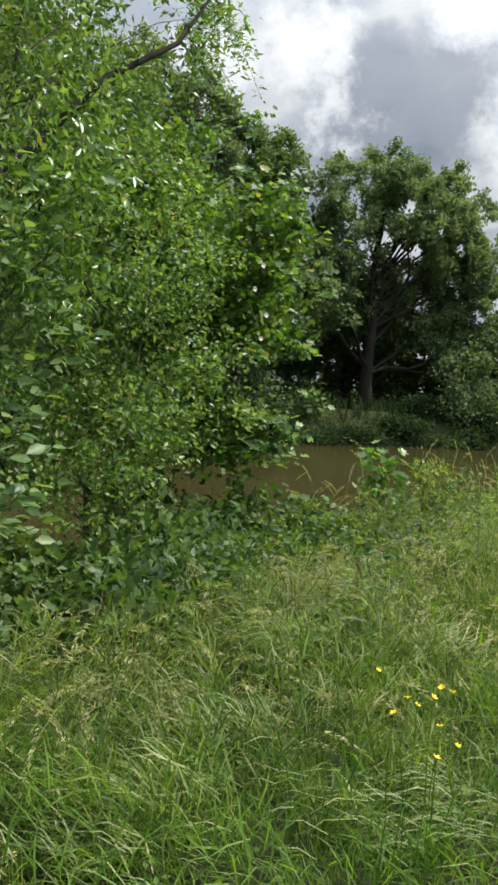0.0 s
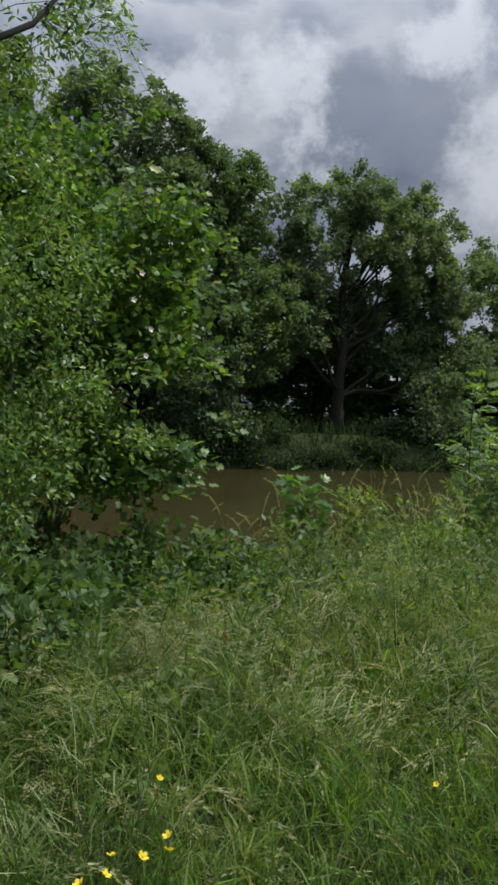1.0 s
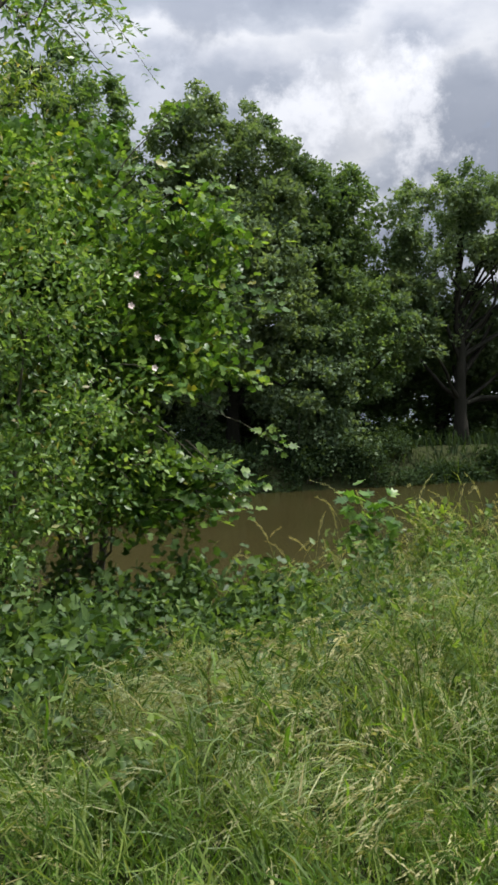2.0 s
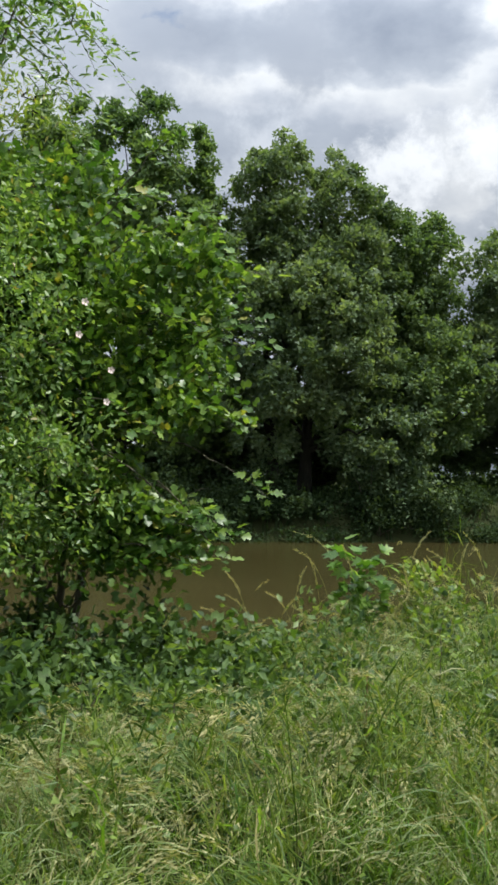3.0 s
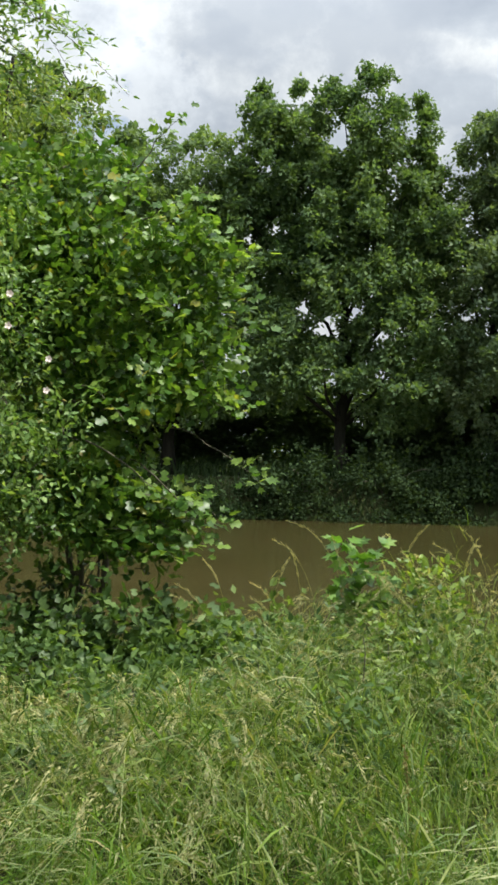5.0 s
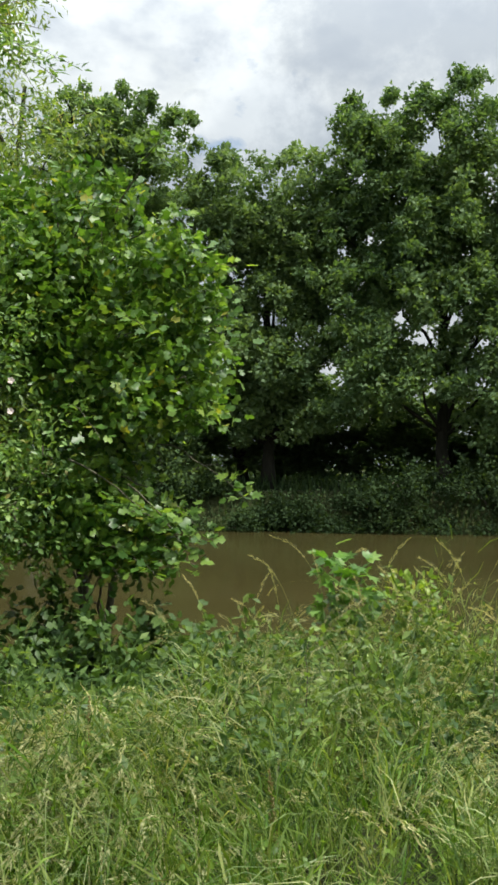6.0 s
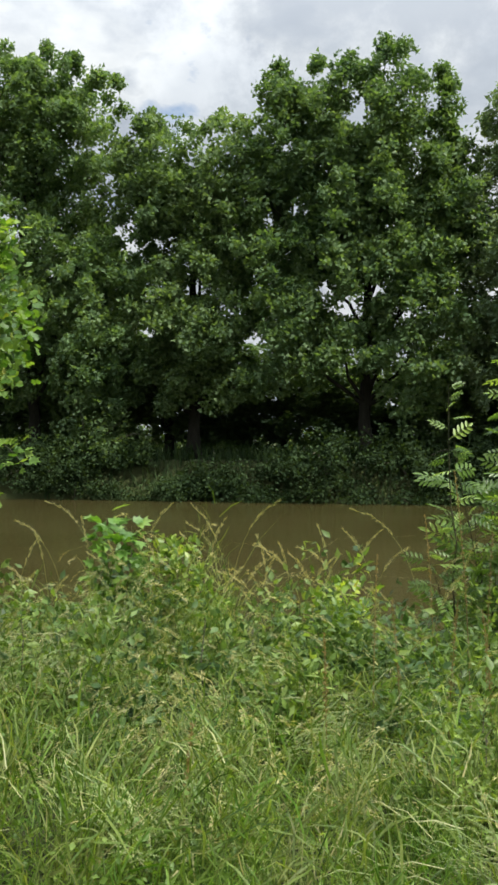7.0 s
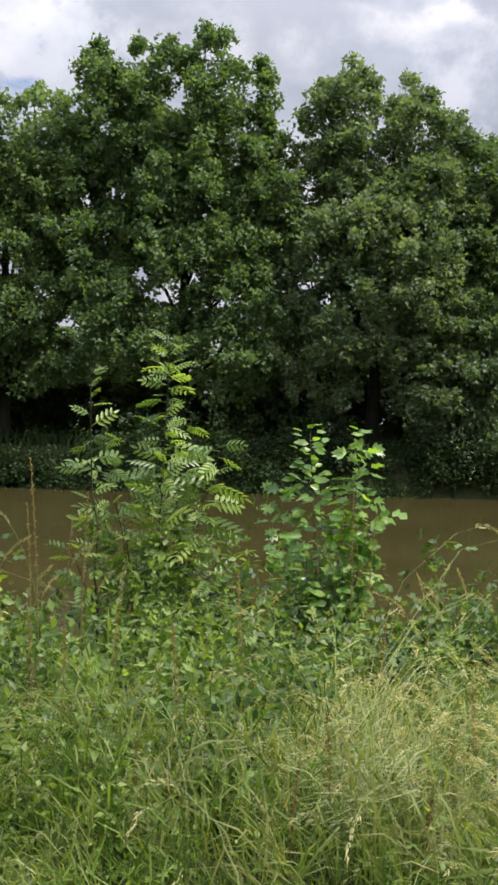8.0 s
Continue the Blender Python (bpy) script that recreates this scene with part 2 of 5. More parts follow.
def mesh_from(name, verts, faces, mat, smooth=False):
    """A mesh from an (n, 3) array and an (m, k) array of equal polygons."""
    verts, faces = np.asarray(verts, np.float32), np.asarray(faces, np.int32)
    me = bpy.data.meshes.new(name)
    k = faces.shape[1]
    me.vertices.add(len(verts))
    me.vertices.foreach_set("co", verts.ravel())
    me.loops.add(faces.size)
    me.loops.foreach_set("vertex_index", faces.ravel())
    me.polygons.add(len(faces))
    me.polygons.foreach_set("loop_start", np.arange(0, faces.size, k, dtype=np.int32))
    if smooth:
        me.polygons.foreach_set("use_smooth", np.ones(len(faces), bool))
    me.update(calc_edges=True)
    me.validate()
    me.materials.append(mat)
    return me


def put(name, me, parent=None, m=None, label=""):
    ob = new(name, me)
    if parent is not None:
        ob.parent = parent
    if m is not None:
        ob.matrix_basis = m
    if label:
        ob["label"] = label
    return ob


def thing(name, place, label, category, group="", kind=""):
    e = new(name)
    e.matrix_basis = pose(*place)
    return tagged(e, label, category, group, kind)


def join(blocks):
    """Several (verts, faces) arrays as one."""
    vs, fs, off = [], [], 0
    for v, f in blocks:
        vs.append(np.asarray(v, float)), fs.append(np.asarray(f) + off)
        off += len(v)
    return np.concatenate(vs), np.concatenate(fs)


def tube(points, radii, sides=6, seed=0):
    """A tapered tube of quads through the points, slightly uneven."""
    pts, rng = np.asarray(points, float), np.random.default_rng(seed)
    d = np.gradient(pts, axis=0)
    d /= np.linalg.norm(d, axis=1)[:, None] + 1e-9
    ref = np.where(np.abs(d[:, :1]) < 0.8, [[1.0, 0, 0]], [[0, 1.0, 0]])
    u = np.cross(d, ref)
    u /= np.linalg.norm(u, axis=1)[:, None]
    w = np.cross(d, u)
    a = np.arange(sides) * 2 * np.pi / sides
    r = np.asarray(radii)[:, None] * (1 + 0.12 * rng.standard_normal((len(pts), sides)))
    ring = pts[:, None] + r[..., None] * (np.cos(a)[None, :, None] * u[:, None] + np.sin(a)[None, :, None] * w[:, None])
    i = np.arange(len(pts) - 1)[:, None] * sides
    j, k = np.arange(sides)[None], (np.arange(sides)[None] + 1) % sides
    f = np.stack([i + j, i + k, i + sides + k, i + sides + j], -1).reshape(-1, 4)
    return ring.reshape(-1, 3), f


def bend(a, b, sag, n=7, wob=0.0, seed=0):
    """Points from a to b on a bowed line."""
    rng = np.random.default_rng(seed)
    s = np.linspace(0, 1, n)[:, None]
    p = (1 - s) * np.asarray(a, float) + s * np.asarray(b, float)
    p[:, 2] += sag * (4 * s * (1 - s))[:, 0]
    return p + wob * rng.standard_normal(p.shape) * (s * (1 - s) * 4)


DIAMOND = (np.array([(0, 0, 0), (-.32, .45, .07), (0, 1, -.04), (.32, .45, .07)]), np.array([(0, 2, 1), (0, 3, 2)]))
OVATE = (np.array([(0, 0, 0), (-.25, .3, .06), (-.22, .68, .05), (0, 1, -.06), (.22, .68, .05), (.25, .3, .06), (0, .5, -.02)]),
         np.array([(6, 0, 5), (6, 5, 4), (6, 4, 3), (6, 3, 2), (6, 2, 1), (6, 1, 0)]))
OVATE4 = (np.array([(0, 0, 0), (-.25, .42, .06), (0, 1, -.06), (.25, .42, .06), (0, .45, -.02)]), np.array([(4, 0, 3), (4, 3, 2), (4, 2, 1), (4, 1, 0)]))
LOBED8 = (np.array([(0, 0, 0), (-.46, .24, .05), (-.20, .45, .03), (-.38, .78, .02), (0, 1.05, -.10), (.38, .78, .02), (.20, .45, .03), (.46, .24, .05), (0, .42, -.02)]),
          np.array([(8, (i + 1) % 8, i) for i in range(8)]))
ELLIPSE = (OVATE4[0] * np.array([0.8, 1, 1]), OVATE4[1])
LANCE = (np.array([(0, 0, 0), (-.15, .35, .03), (0, 1, -.1), (.15, .35, .03), (0, .5, -.02)]), np.array([(4, 0, 3), (4, 3, 2), (4, 2, 1), (4, 1, 0)]))
SCALE = (np.array([(-.40, 0, 0), (.40, 0.12, 0), (0, .9, 0.05)]), np.array([(0, 1, 2)]))
LOBED = (np.array([(0, 0, 0), (-.22, .08, .03), (-.48, .28, .05), (-.25, .44, .03), (-.42, .78, .02), (-.14, .68, .03), (0, 1.05, -.10),
                   (.14, .68, .03), (.42, .78, .02), (.25, .44, .03), (.48, .28, .05), (.22, .08, .03), (0, .42, -.02)]),
         np.array([(12, (i + 1) % 12, i) for i in range(12)]))


def unit(v):
    return v / (np.linalg.norm(v, axis=-1, keepdims=True) + 1e-9)


def leaves(template, at, along, up, size):
    """One copy of the leaf template at each place, pointing along, face to up."""
    tv, tf = template
    d = unit(along)
    x = unit(np.cross(d, up))
    n = np.cross(x, d)
    v = at[:, None] + size[:, None, None] * (tv[None, :, :1] * x[:, None] + tv[None, :, 1:2] * d[:, None] + tv[None, :, 2:] * n[:, None])
    f = tf[None] + (np.arange(len(at)) * len(tv))[:, None, None]
    return v.reshape(-1, 3), f.reshape(-1, tf.shape[1])


def lobes_in(rng, mains, count, r0, r1):
    """Small lobes spread through the large ones; each large one is (x, y, z, rx, ry, rz)."""
    vol = np.array([m[3] * m[4] * m[5] for m in mains])
    pick = rng.choice(len(mains), count, p=vol / vol.sum())
    q = unit(rng.standard_normal((count, 3))) * rng.random((count, 1)) ** 0.42
    mm = np.array(mains)[pick]
    return mm[:, :3] + q * mm[:, 3:] * rng.uniform(0.74, 0.98, (count, 1)), r0 + (r1 - r0) * rng.random(count)


def tips_on(rng, mains, count):
    """Small tufts on the very outline of the large lobes."""
    top = np.array(mains)[rng.integers(len(mains), size=count)]
    q = unit(rng.standard_normal((count, 3)) + np.array([0, 0, 0.7]))
    return top[:, :3] + q * top[:, 3:] * rng.uniform(0.90, 1.05, (count, 1)), rng.uniform(0.16, 0.34, count)


def clumps_on(rng, centres, radii, per, squash=0.75):
    """Twig ends over the upper and outer side of each lobe."""
    n = len(centres) * per
    q = unit(rng.standard_normal((n, 3)) + np.array([0, 0, 0.35]))
    r = (0.55 + 0.5 * rng.random((n, 1))) * np.repeat(radii, per)[:, None]
    return np.repeat(centres, per, 0) + q * r * np.array([1, 1, squash]), q


def foliage(rng, ends, outs, per, spread, s0, s1, template, droop=0.3, face=0.35, loose=0.55):
    n = len(ends) * per
    at = np.repeat(ends, per, 0) + np.clip(rng.standard_normal((n, 3)), -1.35, 1.35) * spread
    o = np.repeat(outs, per, 0)
    along = unit(o * 0.6 + rng.standard_normal((n, 3)) * 0.7 + np.array([0, 0, -droop]))
    up = unit(rng.standard_normal((n, 3)) * loose + o * face + np.array([0, 0, 0.6]))
    return leaves(template, at, along, up, s0 + (s1 - s0) * rng.random(n))


# ---------------------------------------------------------------- ground and water
FAR_EDGE = 34.0


def ground_z(x, y):
    """Height of the ground: meadow, bank, river bed, far bank."""
    x, y = np.asarray(x, float), np.asarray(y, float)
    in_x = np.clip(x - 5.3, 0, 4.2)
    lip = 5.2 - 0.44 * in_x + 0.2 * np.sin(x * 0.7 + 1.0) + 0.12 * np.sin(x * 1.9)
    s = np.clip((y - lip) / (3.4 + 0.72 * in_x), 0, 1)
    near = -1.75 * s * s * (3 - 2 * s)
    f = np.clip((y - FAR_EDGE + 0.5 + 0.3 * np.sin(x * 0.5)) / 2.0, 0, 1)
    far = 2.3 * f * f * (3 - 2 * f)
    rough = 0.035 * np.sin(x * 2.3 + y * 1.1) * np.sin(y * 1.7 - x * 0.6) + 0.02 * np.sin(x * 5.1) * np.sin(y * 4.3)
    return near + far + rough * (1 - s)


gx = np.concatenate([np.linspace(-900, -60, 15)[:-1], np.linspace(-60, -8, 27)[:-1], np.linspace(-8, 22, 121)[:-1], np.linspace(22, 80, 30)[:-1], np.linspace(80, 900, 15)])
gy = np.concatenate([np.linspace(-900, -30, 14)[:-1], np.linspace(-30, -5, 14)[:-1], np.linspace(-5, 10, 76)[:-1], np.linspace(10, 30, 12)[:-1], np.linspace(30, 48, 46)[:-1], np.linspace(48, 900, 16)])
X, Y = np.meshgrid(gx, gy)
gv = np.stack([X, Y, ground_z(X, Y)], -1).reshape(-1, 3)
i, j = np.meshgrid(np.arange(len(gy) - 1), np.arange(len(gx) - 1), indexing="ij")
o = (i * len(gx) + j).ravel()
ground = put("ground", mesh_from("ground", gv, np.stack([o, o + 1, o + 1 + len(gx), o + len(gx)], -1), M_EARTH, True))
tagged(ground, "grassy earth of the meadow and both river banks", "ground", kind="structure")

wv = np.array([(-900, 5.5, -1.05), (900, 5.5, -1.05), (900, 36.5, -1.05), (-900, 36.5, -1.05)])
water = put("water", mesh_from("water", wv, np.array([(0, 1, 2, 3)]), M_WATER))
tagged(water, "murky brown river with a faintly rippled surface", "river", kind="structure")

# ---------------------------------------------------------------- trees


def tree(name, base, height, mains, subs, sub_r, per_sub, per_clump, spread, size, template, mat, seed, label, category,
         trunk_r=0.22, lean=(0, 0), limbs=7, bark=None, group="", droop=0.3, twig_r=0.012, clear=None, squash=0.75, stems=1, face=0.35, twigs=160, loose=0.55, floor=None, tips=0):
    """A tree or tall shrub: tapered trunk, limbs to the lobes of its crown, and a crown of single leaves."""
    rng = np.random.default_rng(seed)
    bark = bark or M_BARK
    bx, by = base
    bz = float(ground_z(bx, by)) - 0.08
    root = thing(name, (bx, by, bz), label, category, group)
    off = np.array([bx, by, bz])
    centres, radii = lobes_in(rng, mains, subs, *sub_r)
    if tips:
        more, small = tips_on(rng, mains, tips)
        centres, radii = np.concatenate([centres, more]), np.concatenate([radii, small])
    far_off = by > 30
    if clear:
        for hx, hz, hr in clear:
            deep = 37.5 / (centres[:, 1] + 0.5) if far_off else 1.0
            keep = np.hypot(4 + (centres[:, 0] - 4) * deep - hx, 1.5 + (centres[:, 2] - 1.5) * deep - hz) > hr + radii * 0.15
            centres, radii = centres[keep], radii[keep]
    top = np.array([bx + lean[0], by + lean[1], bz + height * 0.8])
    trunk_points = []
    for s in range(stems):
        foot = np.array([bx, by, bz]) + np.array([math.cos(s * 2.4), math.sin(s * 2.4), 0]) * (0 if stems == 1 else trunk_r * 2.4)
        head = top + (np.zeros(3) if stems == 1 else np.array([math.cos(s * 2.4), math.sin(s * 2.4), -0.9 * s]) * height * 0.09)
        p = bend(foot, head, 0, 9, height * 0.005, seed + s)
        p[0, :2] = foot[:2]
        trunk_points.append(p)
        r = trunk_r * (1 - 0.8 * np.linspace(0, 1, 9) ** 0.9)
        r[0] *= 1.35
        v, f = tube(p, r, 9 if height > 8 else 7, seed)
        put("trunk", mesh_from("trunk", v - off, f, bark, True), root)
    pick = rng.choice(len(centres), min(limbs, len(centres)), replace=False)
    for c in pick:
        p0 = trunk_points[c % stems]
        t = np.clip((centres[c][2] - bz) / (height * 0.9) - 0.18 - 0.15 * rng.random(), 0.16, 0.92)
        k = t * 8
        a = p0[int(k)] + (p0[min(int(k) + 1, 8)] - p0[int(k)]) * (k - int(k))
        p = bend(a, centres[c], height * 0.02, 7, height * 0.012, seed + int(c))
        v, f = tube(p, trunk_r * (0.34 * (1 - 0.85 * np.linspace(0, 1, 7))) * (1.1 - 0.5 * t), 6, seed + int(c))
        put("limb", mesh_from("limb", v - off, f, bark, True), root)
    ends, outs = clumps_on(rng, centres, radii, per_sub, squash)
    if clear:
        for hx, hz, hr in clear:
            deep = 37.5 / (ends[:, 1] + 0.5) if far_off else 1.0
            keep = np.hypot(4 + (ends[:, 0] - 4) * deep - hx, 1.5 + (ends[:, 2] - 1.5) * deep - hz) > hr * (0.9 + 0.5 * rng.random(len(ends)))
            ends, outs = ends[keep], outs[keep]
    keep = ends[:, 2] > (ground_z(ends[:, 0], ends[:, 1]) + 0.1 if floor is None else floor + 0.12 * rng.random(len(ends)))
    ends, outs = ends[keep], outs[keep]
    v, f = foliage(rng, ends, outs, per_clump, spread, *size, template, droop, face, loose)
    tagged(put("crown", mesh_from("crown", v - off, f, mat), root), kind="stuff")
    # thin twigs from the lobe middles to some of the leaf clumps
    if not twigs:
        return root, off
    some = rng.choice(len(ends), min(len(ends), twigs), replace=False)
    blocks = []
    for e in some:
        c = centres[np.argmin(((centres - ends[e]) ** 2).sum(1))]
        blocks.append(tube(bend(c, ends[e], 0, 4, 0.05, seed + int(e)), np.array([1.6, 1.2, 0.8, 0.4]) * twig_r, 3))
    v, f = join(blocks)
    tagged(put("twig_growth", mesh_from("twig_growth", v - off, f, bark), root), kind="stuff")
    return root, off


# far bank
POPLAR = "tall leafy tree with dark green wind-blown foliage on the far bank"
# chinks of sky between the boughs: (x, z, radius)
CHINKS = [(4.15, 14.95, 0.36), (0.95, 13.7, 0.18), (-0.35, 5.2, 0.46), (2.7, 7.8, 0.24), (3.75, 6.95, 0.34), (4.75, 7.6, 0.26), (5.9, 6.65, 0.22), (7.5, 5.15, 0.28), (-3.0, 7.95, 0.24),
          (10.6, 6.75, 0.22), (10.6, 3.7, 0.3), (12.2, 3.9, 0.26), (15.2, 3.4, 0.24), (14.6, 3.95, 0.34), (9.6, 7.35, 0.16), (19.4, 4.5, 0.36), (11.7, 4.05, 0.24), (12.15, 5.65, 0.18),
          (22.2, 11.1, 0.34), (24.9, 8.45, 0.42), (25.5, 11.0, 0.40), (24.0, 9.1, 0.26), (26.1, 8.6, 0.36), (31.4, 6.5, 0.4), (34.0, 7.6, 0.36), (27.5, 9.9, 0.3), (28.9, 9.0, 0.25), (-5.2, 6.0, 0.3), (-6.6, 7.2, 0.26)]


CHINKS = [(x, z, r * (1.25 if x > 20 else 1.6 if z > 5 else 1.3)) for x, z, r in CHINKS]


def far_tree(x, y, h, mains, mat, seed, label, subs=70, trunk_r=0.3, lean=(0, 0), per_sub=9, limbs=16, stems=1, sub_r=(0.30, 0.74), group="trees on the far bank", leaves_each=14, leaf=(0.15, 0.26)):
    return tree("tree", (x, y), h, mains, int(subs * 4.0), sub_r, per_sub, leaves_each, 0.16, leaf, SCALE, mat, seed, label, "tree",
                trunk_r, lean, limbs, group=group, droop=0.35, clear=CHINKS, squash=0.9, stems=stems, face=0.4, twigs=0, loose=0.8, tips=subs)


far_tree(-21, 38, 18, [(-21, 38, 13, 4.5, 3.5, 6.5), (-19, 37, 7, 4.8, 3, 5.5)], M_FAR[0], 11, POPLAR, 60)
far_tree(-11.0, 38, 20, [(-12.3, 38, 15.2, 2.4, 2.6, 4.7), (-10.4, 38, 14.8, 1.9, 2.4, 4.6), (-8.9, 37.5, 14.0, 1.3, 2.0, 4.6), (-7.1, 37, 13.6, 1.0, 1.5, 4.3), (-11, 37, 7.4, 5.2, 3, 5.3), (-7.0, 35.8, 5.8, 2.2, 2.0, 4.0)], M_FAR[1], 12,
         "tall tree with several pointed dark green tops on the far bank", 135)
far_tree(-3.2, 37.5, 16, [(-4.4, 37.5, 11.7, 2.5, 2.4, 4.2), (-1.6, 37.5, 11.3, 2.4, 2.4, 4.2), (-3.4, 36.8, 6.2, 3.8, 2.8, 3.6), (-1.8, 35.6, 4.4, 3.4, 1.6, 2.0)], M_FAR[0], 13,
         "lower round-topped green tree between taller neighbours on the far bank", 125)
far_tree(4.4, 37, 17.5, [(0.9, 37, 13.2, 1.6, 2.2, 3.8), (3.0, 37, 13.4, 2.0, 2.4, 4.2), (5.5, 37, 13.3, 1.8, 2.2, 4.5), (7.5, 37, 12.9, 0.6, 0.8, 3.6), (3.4, 36.6, 8.8, 5.0, 3.0, 4.2), (7.5, 37, 9.6, 1.9, 2.2, 4.2), (1.6, 35.6, 5.2, 3.0, 1.8, 2.4), (6.6, 35.8, 5.0, 2.8, 1.8, 2.8)], M_FAR[1], 14,
         "tall dark green tree with a small sky gap near its top", 215, trunk_r=0.30, limbs=22)
far_tree(11.6, 37.2, 17, [(9.9, 37.2, 12.3, 0.9, 1.8, 3.8), (11.2, 37.2, 12.8, 1.4, 2.0, 3.9), (13.6, 37.2, 11.8, 1.5, 2.2, 4.2), (15.2, 37.0, 10.6, 1.3, 2.0, 4.0), (12.4, 36.4, 7.6, 4.7, 3.0, 4.8), (10.8, 35.6, 4.6, 3.0, 1.8, 2.4), (15.2, 35.6, 3.4, 2.6, 2.0, 3.2)], M_FAR[2], 15,
         "broad grey-green tree with low hanging boughs on the far bank", 180, limbs=20, stems=2)
far_tree(17.2, 37.5, 14, [(16.4, 37.5, 9.8, 1.6, 2.2, 4.0), (18.2, 37.5, 9.7, 1.3, 2.0, 4.1), (17.6, 36.5, 5.2, 3.0, 2.4, 3.4)], M_FAR[0], 16,
         "narrower dark green tree beside a broad one on the far bank", 85)
far_tree(23.6, 37, 15, [(21.2, 37, 9.4, 1.7, 2.2, 3.6), (24.6, 37, 10.2, 2.7, 2.6, 3.8), (27.5, 37, 9.6, 2.4, 2.6, 3.7), (29.8, 37, 8.2, 1.5, 2.2, 3.4), (25.5, 38.4, 6.0, 6.0, 2.0, 2.6), (29.5, 36.4, 4.2, 3.0, 2.0, 3.0), (20.6, 36.8, 6.0, 1.9, 2.0, 2.6)], M_FAR[2], 17,
         "wide silvery green tree with an open crown and dark trunk", 140, trunk_r=0.34, lean=(0.2, 0), limbs=26)
far_tree(35.5, 38, 13, [(33.2, 38, 7.8, 1.5, 2.4, 3.6), (36.9, 38, 8.0, 2.7, 3.0, 4.4), (40.4, 38, 7.4, 3.4, 3.0, 5.0), (36, 37, 3.8, 3.8, 2.4, 3.2)], M_FAR[0], 18,
         "dark green tree farther along the far bank", 90)
far_tree(47.0, 39, 15, [(47, 39, 9.6, 4.8, 3.5, 5.6), (45, 38, 4.5, 5, 3, 4)], M_FAR[1], 19, "dark green tree farther along the far bank", 55)
# second row behind, seen between the trunks
back_model = far_tree(-16.0, 42.0, 12, [(-16, 42, 6.3, 3.7, 2.2, 4.0), (-16, 42.3, 3.2, 4.2, 1.5, 2.6)], M_FAR[0], 30, "dark green tree of the second row behind the bank", 30,
                      per_sub=12, group="second row of trees", leaves_each=9, leaf=(0.27, 0.40), sub_r=(0.5, 1.0))[0]
for k, x in enumerate((-21.5, -10.5, -5.4, 0.0, 4.6, 9.6, 14.4, 19.4, 24.8, 31.0, 37.0, 43.5)):
    y = 42.0 + 0.8 * math.sin(k * 2.1)
    copy_thing(back_model, pose(x, y, float(ground_z(x, y)) - 0.08, 0, 0, k * 180) @ Matrix.Diagonal((1, 1, 0.56 + 0.08 * math.sin(k), 1)))
for x, y, tall in ((-8.9, 41.0, 1.2), (8.4, 41.5, 0.7)):
    copy_thing(back_model, pose(x, y, float(ground_z(x, y)) - 0.08, 0, 0, 90) @ Matrix.Diagonal((0.9, 0.9, tall, 1)))


def shrub(name, place, radii, n_ends, per, spread, size, template, mat, seed, label, category, group="", stems=7, stem_r=0.012, kind=""):
    """A low bush: stems from one foot, each ending in clumps of leaves over a dome."""
    rng = np.random.default_rng(seed)
    x, y = place
    z = float(ground_z(x, y))
    root = thing(name, (x, y, z), label, category, group, kind)
    q = unit(rng.standard_normal((n_ends, 3)))
    q[:, 2] = np.abs(q[:, 2])
    q *= (0.45 + 0.6 * rng.random((n_ends, 1)))
    ends = q * np.array(radii) * (0.85 + 0.3 * np.sin(3 * q[:, :1] + 5 * q[:, 1:2] + seed))
    ends[:, 2] += 0.05
    v, f = foliage(rng, ends, unit(q), per, spread, *size, template, 0.25)
    tagged(put("foliage", mesh_from("foliage", v, f, mat), root), kind="stuff")
    for s in range(stems):
        e = ends[rng.integers(n_ends)]
        v, f = tube(bend((0.05 * rng.standard_normal(), 0.05 * rng.standard_normal(), -0.05), e, 0.15 * radii[2], 6, 0.02, seed + s),
                    stem_r * np.linspace(1, 0.35, 6), 5, s)
        put("stem", mesh_from("stem", v, f, M_TWIG), root)
    return root


# undergrowth at the foot of the far trees
rng = np.random.default_rng(40)
# the next two rows carry the canopy's shade in their leaf colour
for k in range(34):
    x = -24 + k * 2.1 + rng.uniform(-1.2, 1.2)
    big_one = rng.random()
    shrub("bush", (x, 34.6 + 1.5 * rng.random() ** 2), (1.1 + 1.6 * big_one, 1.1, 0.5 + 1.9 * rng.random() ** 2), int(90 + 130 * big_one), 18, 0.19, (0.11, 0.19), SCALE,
          M_PAINTED_SHADE, 400 + k, "waterside bush under the far trees, its green darkened for shade", "bush", "bushes on the far bank", 4, 0.03)
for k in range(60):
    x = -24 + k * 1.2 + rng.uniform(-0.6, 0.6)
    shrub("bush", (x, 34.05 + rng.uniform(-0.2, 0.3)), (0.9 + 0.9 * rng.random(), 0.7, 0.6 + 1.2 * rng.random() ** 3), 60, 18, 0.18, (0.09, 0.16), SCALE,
          M_PAINTED_SHADE, 440 + k, "low bush hanging over the far water's edge, darkened for shade", "bush", "bushes on the far bank", 3, 0.02)
for k, (x, y, rx, rz, mat) in enumerate(((16.2, 34.6, 1.9, 2.5, 2), (28.4, 34.8, 2.2, 4.0, 2), (-7.0, 35.2, 2.4, 2.3, 0))):
    shrub("bush", (x, y), (rx, 1.0, rz), 110 + int(30 * rx), 16, 0.24, (0.14, 0.24), SCALE, M_FAR[mat], 480 + k, "sunlit leafy bush hanging down to the far water", "bush", "bushes on the far bank", 4, 0.03)
